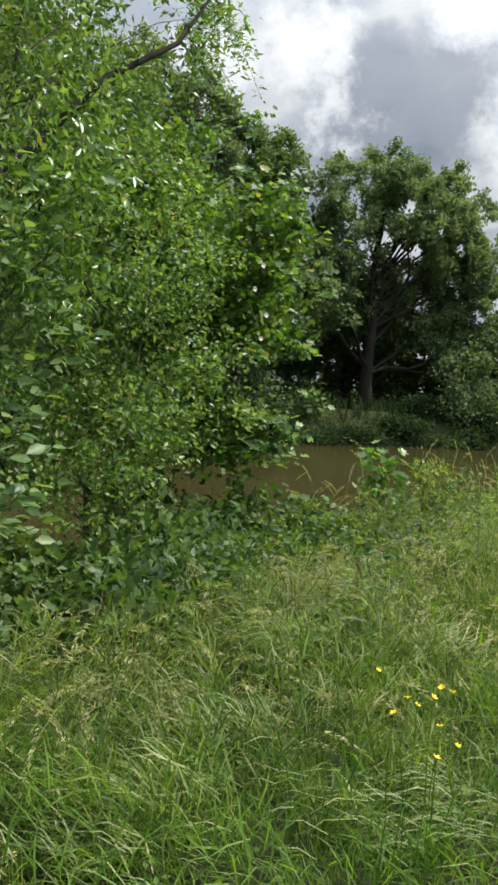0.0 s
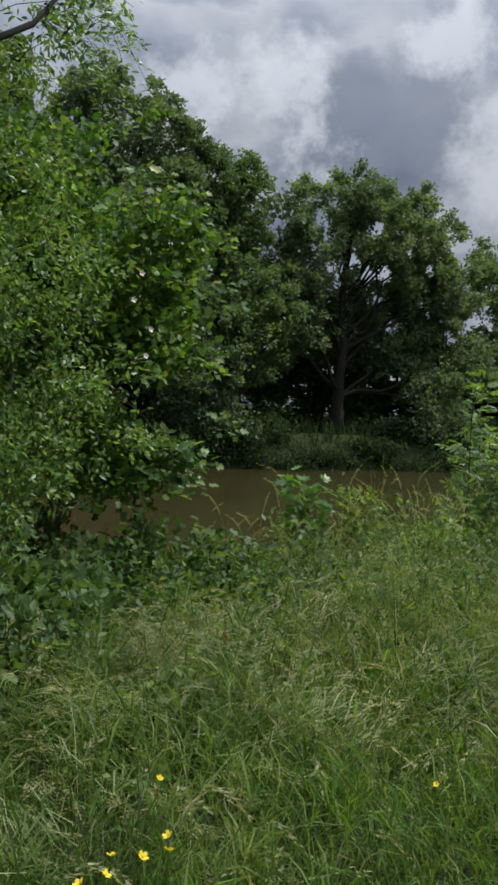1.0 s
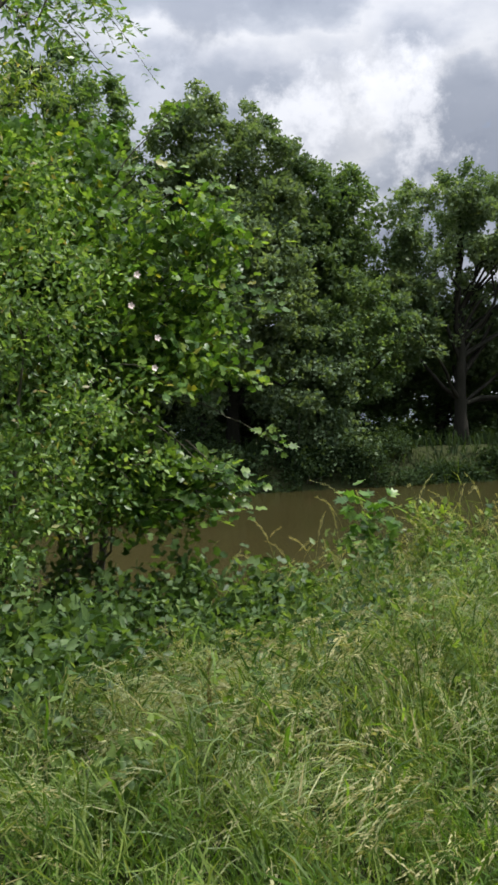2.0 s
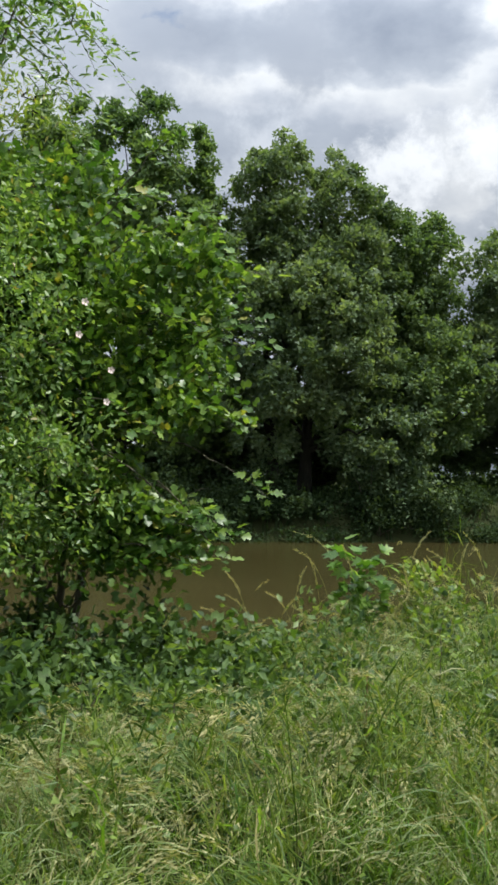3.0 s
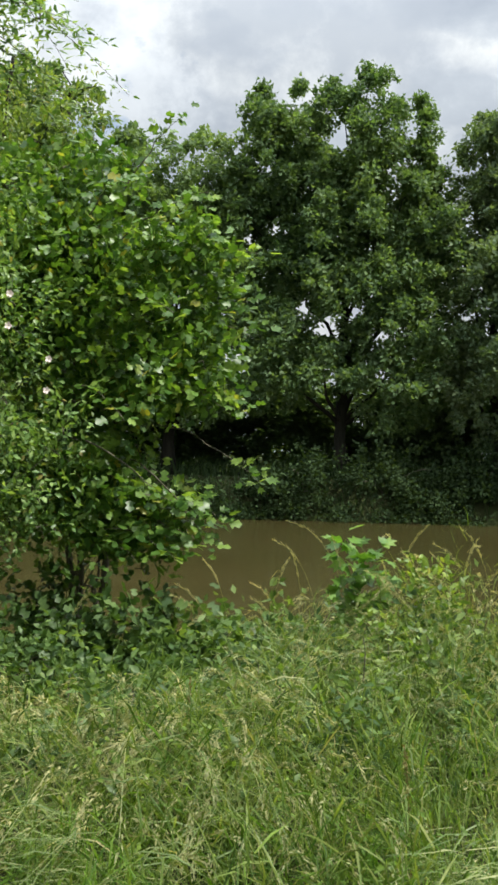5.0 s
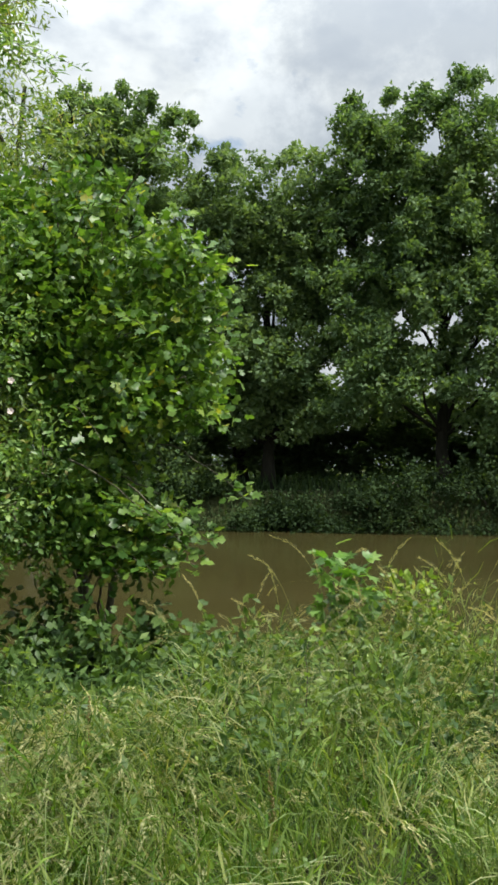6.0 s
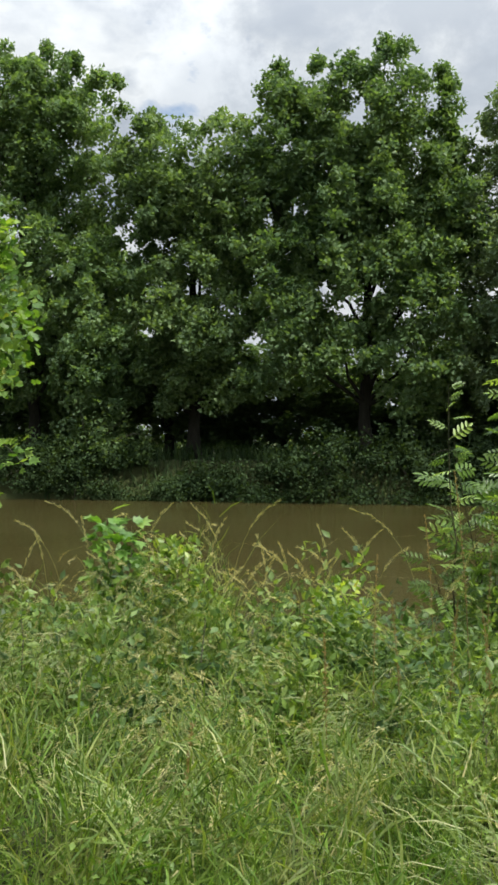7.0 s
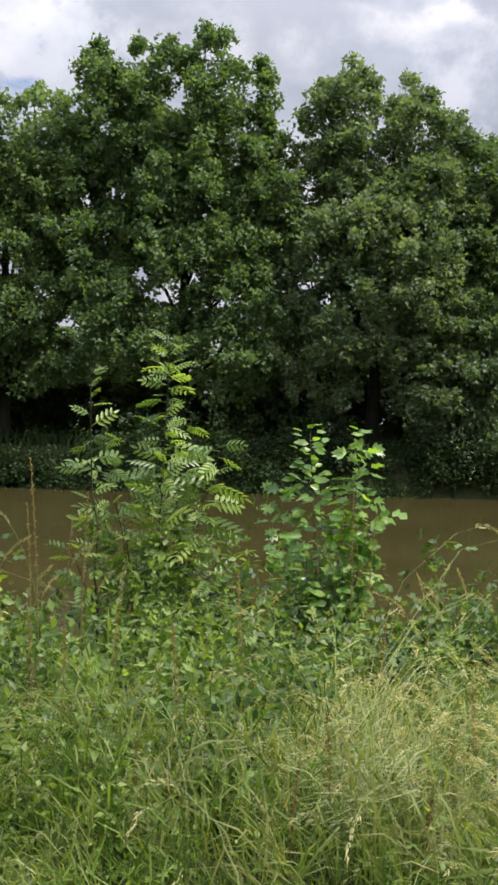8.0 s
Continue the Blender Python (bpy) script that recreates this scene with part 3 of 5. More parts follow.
for k in range(14):
    x = -26 + k * 5.6
    shrub("hedge_bush", (x, 45 + rng.uniform(-0.6, 0.6)), (3.4, 1.4, 1.55 + 0.4 * rng.random()), 190, 16, 0.22, (0.17, 0.26), SCALE, M_HEDGE, 500 + k,
          "sunlit green hedge bush behind the far trees", "bush", "hedge behind the far trees", 4, 0.04)


def tuft(place, n, h, mat, seed, name, label, category, group="", wide=0.5, lean=(0, 0), blade_w=0.012):
    rng = np.random.default_rng(seed)
    x, y = place
    r = rng.random((n, 1)) ** 0.5 * wide
    a = rng.random((n, 1)) * 2 * np.pi
    at = np.concatenate([x + r * np.cos(a), y + r * np.sin(a)], 1)
    v, f = blades(rng, at, h * (0.6 + 0.5 * rng.random(n)), blade_w, lean, 0.3)
    z = float(ground_z(x, y))
    root = put(name, mesh_from(name, v - np.array([x, y, z]), f, mat))
    root.matrix_basis = pose(x, y, z)
    return tagged(root, label, category, group)


def blades(rng, at, h, width, lean=(0.0, 0.0), curl=0.5, up=0.0, turn=None):
    """Curved tapered blades, bent over in shared swirls: seven corners, five triangles each."""
    n = len(at)
    a = rng.random(n) * 2 * np.pi
    side = np.stack([np.cos(a), np.sin(a), np.zeros(n)], -1)
    swirl = 3.0 * np.sin(at[:, 0] * 1.1 + 0.6) + 2.4 * np.sin(at[:, 1] * 1.6 - at[:, 0] * 0.7) + 1.5 * np.sin(at[:, 0] * 3.7 + at[:, 1] * 2.9)
    b = swirl + rng.standard_normal(n) * 1.8 if turn is None else turn + rng.standard_normal(n) * 0.55
    amount = 0.12 + curl * rng.random((n, 1)) ** 1.3
    out = np.stack([np.cos(b), np.sin(b)], -1) * amount + np.array(lean)
    w = width * (0.6 + 0.8 * rng.random(n))
    z0 = ground_z(at[:, 0], at[:, 1]) - 0.02
    base = np.concatenate([at, z0[:, None]], 1)
    fall = np.minimum(1.0, np.linalg.norm(out, axis=1) ** 2 * 1.0)
    rows = []
    for s, ww in ((0.0, 0.8), (0.45, 1.0), (0.8, 0.65), (1.0, 0.0)):
        p = base.copy()
        p[:, :2] += out * (h * s ** 1.9)[:, None]
        p[:, 2] += h * (s - 0.80 * fall * s ** 2.3) + up
        if ww:
            rows += [p - side * (w * ww * 0.5)[:, None], p + side * (w * ww * 0.5)[:, None]]
        else:
            rows.append(p)
    v = np.stack(rows, 1)
    t = np.array([(0, 1, 3), (0, 3, 2), (2, 3, 5), (2, 5, 4), (4, 5, 6)])
    return v.reshape(-1, 3), (t[None] + (np.arange(n) * 7)[:, None, None]).reshape(-1, 3)


# reed tufts in the same darkened colour, painted for shade
for k in range(12):
    x = -12 + k * 3.4 + rng.uniform(-0.7, 0.7)
    tuft((x, 33.75 + rng.uniform(-0.1, 0.35)), 70, 0.5, M_PAINTED_SHADE, 600 + k, "reed_tuft", "green reed tuft at the far water's edge, darkened for shade", "reeds",
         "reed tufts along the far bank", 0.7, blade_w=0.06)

# ---------------------------------------------------------------- shrubs on the near bank
NEAR = "shrubs on the near bank"
sallow, s_off = tree(
    "sallow", (0.75, 3.1), 4.8, [(0.75, 3.1, 2.5, 1.2, 1.2, 1.6), (0.6, 2.6, 4.2, 1.3, 1.4, 1.3), (1.2, 2.6, 2.1, 0.65, 0.8, 0.7), (1.4, 3.5, 3.3, 0.7, 0.8, 1.1), (2.1, 3.9, 4.1, 0.75, 0.75, 0.9), (2.75, 4.25, 4.22, 0.3, 0.3, 0.26), (1.2, 3.3, 5.0, 1.2, 1.1, 0.9)], 230, (0.15, 0.32), 14, 8, 0.075,
    (0.042, 0.082), ELLIPSE, M_SALLOW, 21, "dense leafy sallow shrub with glossy oval leaves", "shrub", 0.045, (0, 0), 14, M_TWIG, NEAR, 0.35, 0.005, stems=4, face=0.3, loose=0.75, floor=1.15)
rose, r_off = tree(
    "dog_rose", (2.1, 4.55), 3.0, [(2.0, 4.5, 1.6, 1.25, 1.0, 1.4), (2.35, 4.3, 2.7, 0.85, 0.9, 0.9), (1.7, 4.1, 1.0, 1.0, 0.9, 0.9), (2.7, 4.5, 1.6, 0.65, 0.7, 0.8), (2.2, 4.2, 0.6, 0.7, 0.6, 0.5), (2.45, 4.4, 0.85, 0.5, 0.6, 0.7), (2.74, 4.55, 0.72, 0.33, 0.4, 0.45), (2.0, 4.4, 3.3, 0.9, 0.8, 0.7)], 175, (0.13, 0.27), 14, 9, 0.065,
    (0.036, 0.066), OVATE4, M_ROSE, 22, "tangled dog rose bush with a few pale pink flowers", "shrub", 0.025, (0.1, 0), 12, M_TWIG, NEAR, 0.2, 0.004, stems=5, face=0.3, loose=0.75)
maple, m_off = tree(
    "field_maple", (2.85, 5.85), 3.9, [(3.05, 5.7, 2.6, 1.1, 0.95, 0.95), (2.4, 5.7, 3.0, 1.15, 0.9, 0.8), (3.0, 5.5, 1.75, 0.8, 0.7, 0.65), (3.6, 5.3, 2.65, 0.7, 0.55, 0.75), (3.15, 5.3, 1.15, 0.6, 0.45, 0.45), (2.7, 5.7, 3.6, 0.8, 0.6, 0.5), (2.3, 5.4, 1.3, 0.8, 0.6, 0.6), (2.85, 5.2, 1.1, 0.8, 0.4, 0.42), (3.3, 5.1, 1.0, 0.45, 0.35, 0.3), (3.6, 5.05, 1.05, 0.42, 0.32, 0.27), (3.72, 5.2, 2.05, 0.42, 0.4, 0.36)], 240,
    (0.12, 0.26), 12, 7, 0.085, (0.046, 0.088), LOBED8, M_MAPLE, 23, "young field maple with bright green lobed leaves over the water", "tree", 0.04, (0, -0.1), 14,
    M_TWIG, NEAR, 0.25, 0.005, stems=3, face=0.3, loose=0.75, clear=[(3.98, 1.42, 0.27), (3.62, 1.47, 0.14)], floor=0.66)
tree(
    "willow", (1.3, 6.3), 6.6, [(1.55, 6.05, 4.0, 0.95, 0.7, 1.1), (1.0, 6.2, 5.5, 1.2, 1.0, 1.2), (2.4, 5.98, 4.25, 0.55, 0.45, 0.75), (2.05, 6.0, 3.6, 0.6, 0.5, 0.7), (1.3, 6.2, 2.6, 1.3, 0.9, 1.3)], 220, (0.15, 0.34), 14, 9, 0.085,
    (0.05, 0.092), LANCE, M_WILLOW, 24, "tall willow with narrow grey-green leaves above the shrubs", "tree", 0.08, (0.1, 0), 16, M_BARK, NEAR, 0.5, 0.006, stems=2, face=0.3, loose=0.75)
tree(
    "thicket_tree", (-1.4, 5.4), 5.6, [(-1.6, 5.4, 3.0, 1.7, 1.6, 2.6), (-0.3, 5.6, 2.2, 1.5, 1.2, 2.4), (0.2, 5.4, 1.0, 1.6, 0.9, 1.1)], 85, (0.2, 0.4), 13, 8, 0.09,
    (0.06, 0.10), OVATE4, M_SALLOW, 25, "dense green thicket tree deeper in the bank growth", "tree", 0.07, (0, 0), 10, M_BARK, NEAR, 0.3, 0.006, stems=2, face=0.3, loose=0.75)


def leaf_mesh(template, mat, name="leaf"):
    return mesh_from(name, template[0], template[1], mat)


def leaf_pose(rng, at, along, up, s):
    d = Vector(along).normalized()
    x = d.cross(Vector(up)).normalized()
    n = x.cross(d)
    return Matrix(((x.x * s, d.x * s, n.x * s, at[0]), (x.y * s, d.y * s, n.y * s, at[1]), (x.z * s, d.z * s, n.z * s, at[2]), (0, 0, 0, 1)))


def spray(root, off, foot, tip, n, size, me, seed, sag=0.05, spread=0.06, stem_r=0.006, start=0.3, name="shoot", mass=None):
    """A leafy shoot under the thing root: a stem and n leaves along it, single ones or, with mass = (template, material), joined."""
    rng = np.random.default_rng(seed)
    p = bend(np.array(foot) - off, np.array(tip) - off, sag, 9, 0.012, seed)
    v, f = tube(p, stem_r * np.linspace(1, 0.3, 9), 5, seed)
    shoot = put(name, mesh_from(name, v, f, M_TWIG), root)
    rows = []
    for k in range(n):
        t = start + (1 - start) * (k + rng.random()) / n
        i = min(int(t * 8), 7)
        at = p[i] + (p[i + 1] - p[i]) * (t * 8 - i) + rng.standard_normal(3) * spread * 0.35
        ang = k * 2.4 + rng.normal(0, 0.5)
        along = (math.cos(ang), math.sin(ang), rng.uniform(-0.35, 0.5))
        up = (rng.normal(0.1, 0.6), rng.normal(-0.7, 0.6), 0.8)
        rows.append((at + np.array(along) * spread * 0.5, along, up, size * rng.uniform(0.7, 1.2)))
    if mass:
        at, along, up, big = (np.array(c) for c in zip(*rows))
        v, f = leaves(mass[0], at, along, up, big)
        tagged(put("leaf_growth", mesh_from("leaf_growth", v, f, mass[1]), shoot), kind="stuff")
    else:
        for row in rows:
            put("leaf", me, shoot, leaf_pose(rng, *row))


MAPLE_LEAF = leaf_mesh(LOBED, M_MAPLE1)
YOUNG_LEAF = leaf_mesh(LOBED, M_LEAF1)
OVAL_LEAF = leaf_mesh(OVATE, M_LEAF1)
# outer shoots of the maple that hang over the water
for k, (a, b, n, s, start) in enumerate((((3.55, 5.3, 1.75), (4.34, 5.06, 1.34), 20, 0.080, 0.8), ((3.3, 5.3, 1.5), (4.02, 5.08, 1.12), 28, 0.085, 0.62), ((3.4, 5.3, 2.1), (4.12, 5.05, 1.82), 24, 0.085, 0.3),
                          ((3.4, 5.4, 2.5), (4.33, 5.02, 2.35), 28, 0.09, 0.3), ((3.5, 5.3, 2.9), (4.3, 5.0, 2.92), 26, 0.09, 0.3), ((3.2, 5.4, 3.1), (3.95, 5.0, 3.35), 24, 0.085, 0.3),
                          ((3.2, 5.2, 1.4), (3.72, 4.95, 0.95), 24, 0.08, 0.3), ((3.3, 5.2, 2.6), (3.8, 4.6, 2.45), 28, 0.085, 0.3), ((3.0, 5.0, 2.0), (3.5, 4.55, 1.75), 28, 0.085, 0.3),
                          ((3.1, 5.0, 3.2), (3.5, 4.6, 3.3), 24, 0.085, 0.3), ((3.3, 5.2, 1.2), (3.86, 4.9, 0.88), 26, 0.085, 0.3), ((3.0, 5.1, 1.0), (3.55, 4.8, 0.80), 24, 0.085, 0.3),
                          ((3.3, 5.1, 1.1), (4.1, 5.0, 1.04), 40, 0.09, 0.3), ((3.4, 5.1, 1.0), (4.02, 4.95, 0.9), 34, 0.09, 0.3), ((3.3, 5.1, 1.2), (3.9, 4.8, 1.16), 34, 0.09, 0.3), ((3.2, 5.0, 1.0), (3.8, 4.75, 0.86), 30, 0.09, 0.3), ((3.5, 5.3, 2.2), (4.3, 5.05, 2.62), 26, 0.085, 0.3), ((3.2, 5.5, 3.5), (3.72, 5.3, 4.02), 20, 0.08, 0.4))):
    spray(maple, m_off, a, b, int(n * 1.4), s * 0.92, MAPLE_LEAF, int(a[0] * 100 + b[2] * 1000), 0.08, 0.09, start=start, mass=None if k < 8 else (LOBED8, M_MAPLE))
# near shoots of the sallow with larger glossy leaves
SALLOW_LEAF = leaf_mesh(OVATE, M_SALLOW1)
for k, (b, n) in enumerate((((1.08, 2.1, 2.3), 26), ((1.26, 2.1, 1.95), 26), ((1.1, 2.1, 1.62), 24), ((1.28, 2.1, 1.2), 24), ((1.1, 2.1, 0.95), 26), ((1.3, 2.15, 0.8), 24), ((1.14, 2.1, 2.05), 26), ((1.04, 2.1, 1.3), 26), ((1.2, 2.2, 1.45), 28), ((1.45, 2.3, 1.75), 28), ((1.4, 2.3, 2.3), 28), ((1.5, 2.4, 2.6), 28), ((1.15, 2.2, 2.6), 28), ((1.22, 2.1, 1.05), 24))):
    spray(sallow, s_off, (0.85, 2.75, max(0.3, b[2] - 0.7)), b, n, 0.105, SALLOW_LEAF, 1200 + k, 0.06, 0.09, 0.006, 0.25, mass=None if k < 11 else (OVATE, M_SALLOW))
# thin drooping shoots of the sallow and its bare upper limb
NARROW = (LANCE[0] * np.array([1.25, 1, 1]), LANCE[1])
for k, (a, b, n) in enumerate((((2.5, 4.0, 4.45), (3.42, 4.8, 3.95), 60), ((2.4, 4.0, 4.5), (3.18, 4.6, 4.2), 60), ((2.5, 4.1, 4.2), (3.22, 4.7, 3.72), 50), ((2.4, 3.9, 4.7), (2.95, 4.4, 4.5), 50),
                               ((2.3, 3.9, 4.3), (2.9, 4.3, 4.05), 50), ((2.6, 4.1, 4.5), (3.1, 4.5, 4.0), 46), ((2.3, 3.8, 4.0), (2.85, 4.1, 3.7), 46), ((2.4, 4.0, 4.1), (3.0, 4.55, 3.85), 50), ((2.4, 4.0, 4.3), (3.3, 4.7, 4.25), 54), ((2.6, 4.2, 4.0), (3.05, 4.7, 3.6), 50))):
    spray(sallow, s_off, a, b, int(n * 1.5), 0.07, None, 1300 + k, 0.10, 0.035, 0.004, 0.1, mass=(NARROW, M_SALLOW))
limb = np.array([(0.75, 3.1, 2.0), (1.2, 3.3, 2.8), (1.75, 3.5, 3.45), (2.3, 3.7, 3.85), (2.6, 3.95, 4.3), (2.75, 4.1, 4.6)])
put("limb", mesh_from("limb", *tube(limb - s_off, np.array([0.045, 0.034, 0.027, 0.02, 0.011, 0.006]), 7, 4), M_BARK, True), sallow)
for k, (a, b) in enumerate((((2.55, 4.0, 4.25), (3.02, 4.4, 4.62)), ((2.7, 4.15, 4.4), (2.9, 4.4, 4.75)), ((2.75, 4.2, 4.4), (3.15, 4.5, 4.45)), ((2.85, 4.3, 4.5), (3.08, 4.45, 4.72)))):
    put("bare_twig", mesh_from("bare_twig", *tube(bend(np.array(a) - s_off, np.array(b) - s_off, 0.03, 7, 0.012, k), 0.006 * np.linspace(1, 0.35, 7), 5), M_TWIG), sallow)
# bare twigs across the dark hollow
for a, b in (((3.2, 4.7, 1.62), (3.66, 4.9, 1.28)), ((3.55, 4.9, 1.45), (3.95, 5.0, 1.0))):
    v, f = tube(bend(np.array(a) - m_off, np.array(b) - m_off, 0.03, 7, 0.01, 5), 0.007 * np.linspace(1, 0.4, 7), 5)
    put("bare_twig", mesh_from("bare_twig", v, f, M_TWIG), maple)


def five_petals(r, cup=0.3):
    vs, fs = [], []
    for k in range(5):
        a = k * 2 * math.pi / 5
        c = np.array([math.cos(a), math.sin(a)])
        s = np.array([-c[1], c[0]])
        o = len(vs)
        for u, w, z in ((0.05, 0, 0), (0.6, -0.42, cup * 0.5), (1.0, -0.22, cup), (1.0, 0.22, cup), (0.6, 0.42, cup * 0.5)):
            vs.append((*(c * u * r + s * w * r), z * r))
        fs += [(o, o + 4, o + 3), (o, o + 3, o + 2), (o, o + 2, o + 1)]
    return np.array(vs), np.array(fs)


ROSE_FLOWER = mesh_from("flower", *five_petals(0.021, 0.4), M_PINK)
for k, p in enumerate(((3.2, 3.95, 2.08), (3.02, 3.78, 2.25), (3.05, 3.72, 2.42), (3.18, 3.98, 1.9))):
    d = (np.array((4.5, -1.0, 2.6)) - np.array(p)) * 0.2
    put("flower", ROSE_FLOWER, rose, Matrix.Translation(Vector(np.array(p) - r_off)) @ Vector(d).to_track_quat("Z", "Y").to_matrix().to_4x4(), "pale pink five-petalled bloom")

# low growth in front of the shrubs and along the lip of the bank
LOW = "low brambles on the bank"
# brambles at x 1.25 and 0.95 are added to darken a shaded hollow
for k, (x, y, rx, ry, top, mat) in enumerate(((3.35, 4.75, 0.75, 0.5, 0.62, 0), (2.55, 3.7, 0.7, 0.55, 0.6, 0), (4.1, 4.75, 0.5, 0.4, 0.58, 0), (2.9, 4.2, 0.6, 0.5, 0.55, 1),
                                              (9.5, 6.5, 0.85, 0.6, 0.45, 0), (10.1, 6.4, 0.6, 0.45, 0.42, 1), (9.75, 6.2, 0.6, 0.45, 0.25, 0), (4.6, 5.4, 0.5, 0.4, 0.25, 0), (1.9, 2.9, 0.6, 0.5, 0.6, 1), (7.1, 6.1, 0.7, 0.5, 0.62, 1),
                                              (6.3, 5.7, 0.55, 0.45, 0.5, 0), (10.9, 6.4, 0.8, 0.6, 0.4, 0), (8.5, 6.7, 0.55, 0.45, 0.5, 1), (12.4, 6.2, 0.9, 0.6, 0.4, 1), (3.6, 5.2, 0.10, 0.10, 0.78, 0), (2.7, 5.3, 0.36, 0.3, 0.80, 0), (2.2, 3.3, 0.5, 0.4, 0.55, 0), (1.25, 3.4, 0.75, 0.5, 0.5, 0), (2.2, 2.55, 0.42, 0.38, 0.56, 1), (1.75, 2.3, 0.38, 0.34, 0.46, 0), (2.6, 3.05, 0.48, 0.4, 0.58, 1), (9.75, 6.0, 0.7, 0.5, 0.44, 0), (9.38, 6.1, 0.42, 0.4, 0.40, 1), (0.95, 2.8, 0.5, 0.4, 0.4, 0), (7.9, 6.0, 0.5, 0.45, 0.45, 0), (9.9, 5.9, 0.5, 0.4, 0.3, 0))):
    rz = top - float(ground_z(x, y))
    shrub("bramble", (x, y), (rx, ry, rz), 30 + int(210 * rx), 7, 0.06, (0.045, 0.095), OVATE4 if mat else LOBED8, M_BRAMBLE, 700 + k,
          "low tangled bramble with dull green leaves at the bank", "bramble", LOW, 6, 0.006)

# broad-leaved weeds standing in the long grass
for k, (x, y, r, h) in enumerate(((6.9, 4.95, 0.26, 0.42), (7.6, 4.85, 0.3, 0.72), (8.15, 5.2, 0.3, 0.85), (6.2, 4.5, 0.28, 0.66), (8.75, 5.0, 0.26, 0.6), (7.2, 4.2, 0.25, 0.55),
                                  (4.75, 4.7, 0.28, 0.30), (5.2, 4.2, 0.24, 0.6), (6.6, 5.4, 0.3, 0.50), (8.3, 5.9, 0.34, 0.95), (9.1, 5.9, 0.3, 0.7), (4.35, 4.35, 0.28, 0.55),
                                  (3.7, 3.9, 0.28, 0.5), (3.0, 3.2, 0.3, 0.5), (5.9, 4.1, 0.25, 0.55), (10.3, 5.3, 0.3, 0.7), (2.3, 2.3, 0.28, 0.5), (7.9, 4.5, 0.25, 0.6),
                                  (5.6, 3.3, 0.22, 0.5), (6.4, 3.7, 0.26, 0.55), (4.6, 3.4, 0.24, 0.5), (7.0, 3.5, 0.24, 0.5), (8.4, 4.2, 0.26, 0.5), (9.3, 4.4, 0.28, 0.5),
                                  (3.9, 3.0, 0.24, 0.45), (6.0, 4.85, 0.3, 0.58), (7.5, 5.3, 0.32, 0.8), (6.75, 4.4, 0.28, 0.62), (8.0, 4.9, 0.28, 0.62), (5.3, 4.75, 0.26, 0.42), (3.6, 2.6, 0.26, 0.46), (4.4, 2.4, 0.25, 0.42), (3.1, 2.2, 0.26, 0.44), (5.0, 2.9, 0.25, 0.48), (2.6, 1.7, 0.24, 0.4), (7.5, 3.6, 0.28, 0.5), (7.95, 3.35, 0.28, 0.46), (8.15, 3.85, 0.28, 0.52), (7.2, 3.05, 0.25, 0.46), (8.25, 3.2, 0.22, 0.42), (7.7, 2.9, 0.24, 0.42), (4.6, 4.55, 0.26, 0.58), (4.85, 4.4, 0.26, 0.6), (4.2, 4.0, 0.3, 0.46), (3.5, 3.35, 0.3, 0.46), (4.05, 3.6, 0.26, 0.44), (5.7, 4.45, 0.28, 0.74), (6.4, 4.65, 0.28, 0.82), (5.35, 4.4, 0.25, 0.7), (6.75, 5.0, 0.3, 0.34), (6.55, 4.6, 0.28, 0.42), (7.0, 4.8, 0.28, 0.36), (7.3, 4.5, 0.3, 0.5), (7.75, 4.2, 0.28, 0.5), (8.5, 4.6, 0.28, 0.44), (6.1, 4.2, 0.28, 0.56), (4.05, 3.35, 0.28, 0.52), (4.5, 3.75, 0.28, 0.56), (4.95, 3.6, 0.26, 0.58), (5.45, 3.75, 0.26, 0.6), (3.4, 3.75, 0.28, 0.5), (5.1, 4.0, 0.26, 0.62), (4.35, 3.05, 0.24, 0.5), (5.9, 3.6, 0.26, 0.58))):
    h = h + 0.02 - float(ground_z(x, y))
    shrub("nettle", (x, y), (r * 1.15, r * 1.15, h), 74, 8, 0.06, (0.034, 0.078), OVATE4, M_LEAFY if k % 3 else M_BRAMBLE, 760 + k, "green nettle-like weed among the long grass", "weed", "weeds in the grass", 5, 0.005)

# leafy shoots in front of the water
z5 = float(ground_z(5.0, 5.1))
shoot = thing("maple_seedling", (5.0, 5.1, z5), "bright green maple seedling shoots among the grass", "seedling")
so = np.array([5.0, 5.1, z5])
for a, b, n, s, q in (((5.0, 5.1, z5), (4.93, 5.05, 1.0), 50, 0.10, 1), ((5.02, 5.12, z5), (5.14, 4.95, 0.96), 46, 0.10, 2), ((5.05, 5.1, z5), (5.08, 5.05, 0.72), 36, 0.08, 3),
                      ((5.0, 5.1, z5), (4.88, 4.98, 0.66), 32, 0.08, 4)):
    spray(shoot, so, a, b, int(n * 1.3), s * 1.1, YOUNG_LEAF, 800 + q, 0.02, 0.09, 0.005, 0.3)
shrub("yellow_bush", (5.5, 4.95), (0.28, 0.26, 0.88), 150, 10, 0.045, (0.04, 0.075), OVATE, M_YELLOW, 820, "yellow-green leafy bush at the lip of the bank", "bush", "", 8, 0.006)
shrub("yellow_bush", (6.5, 5.05), (0.20, 0.2, 0.92), 90, 11, 0.045, (0.045, 0.08), OVATE, M_YELLOW, 821, "small yellow-green leafy bush at the lip of the bank", "bush", "", 6, 0.005)

# young ash with feathered leaves, two stems
zs = float(ground_z(7.5, 5.9))
ao = np.array([7.5, 5.9, zs])
ash = thing("ash_sapling", (7.5, 5.9, zs), "young ash sapling with feathered pale green leaves", "sapling")


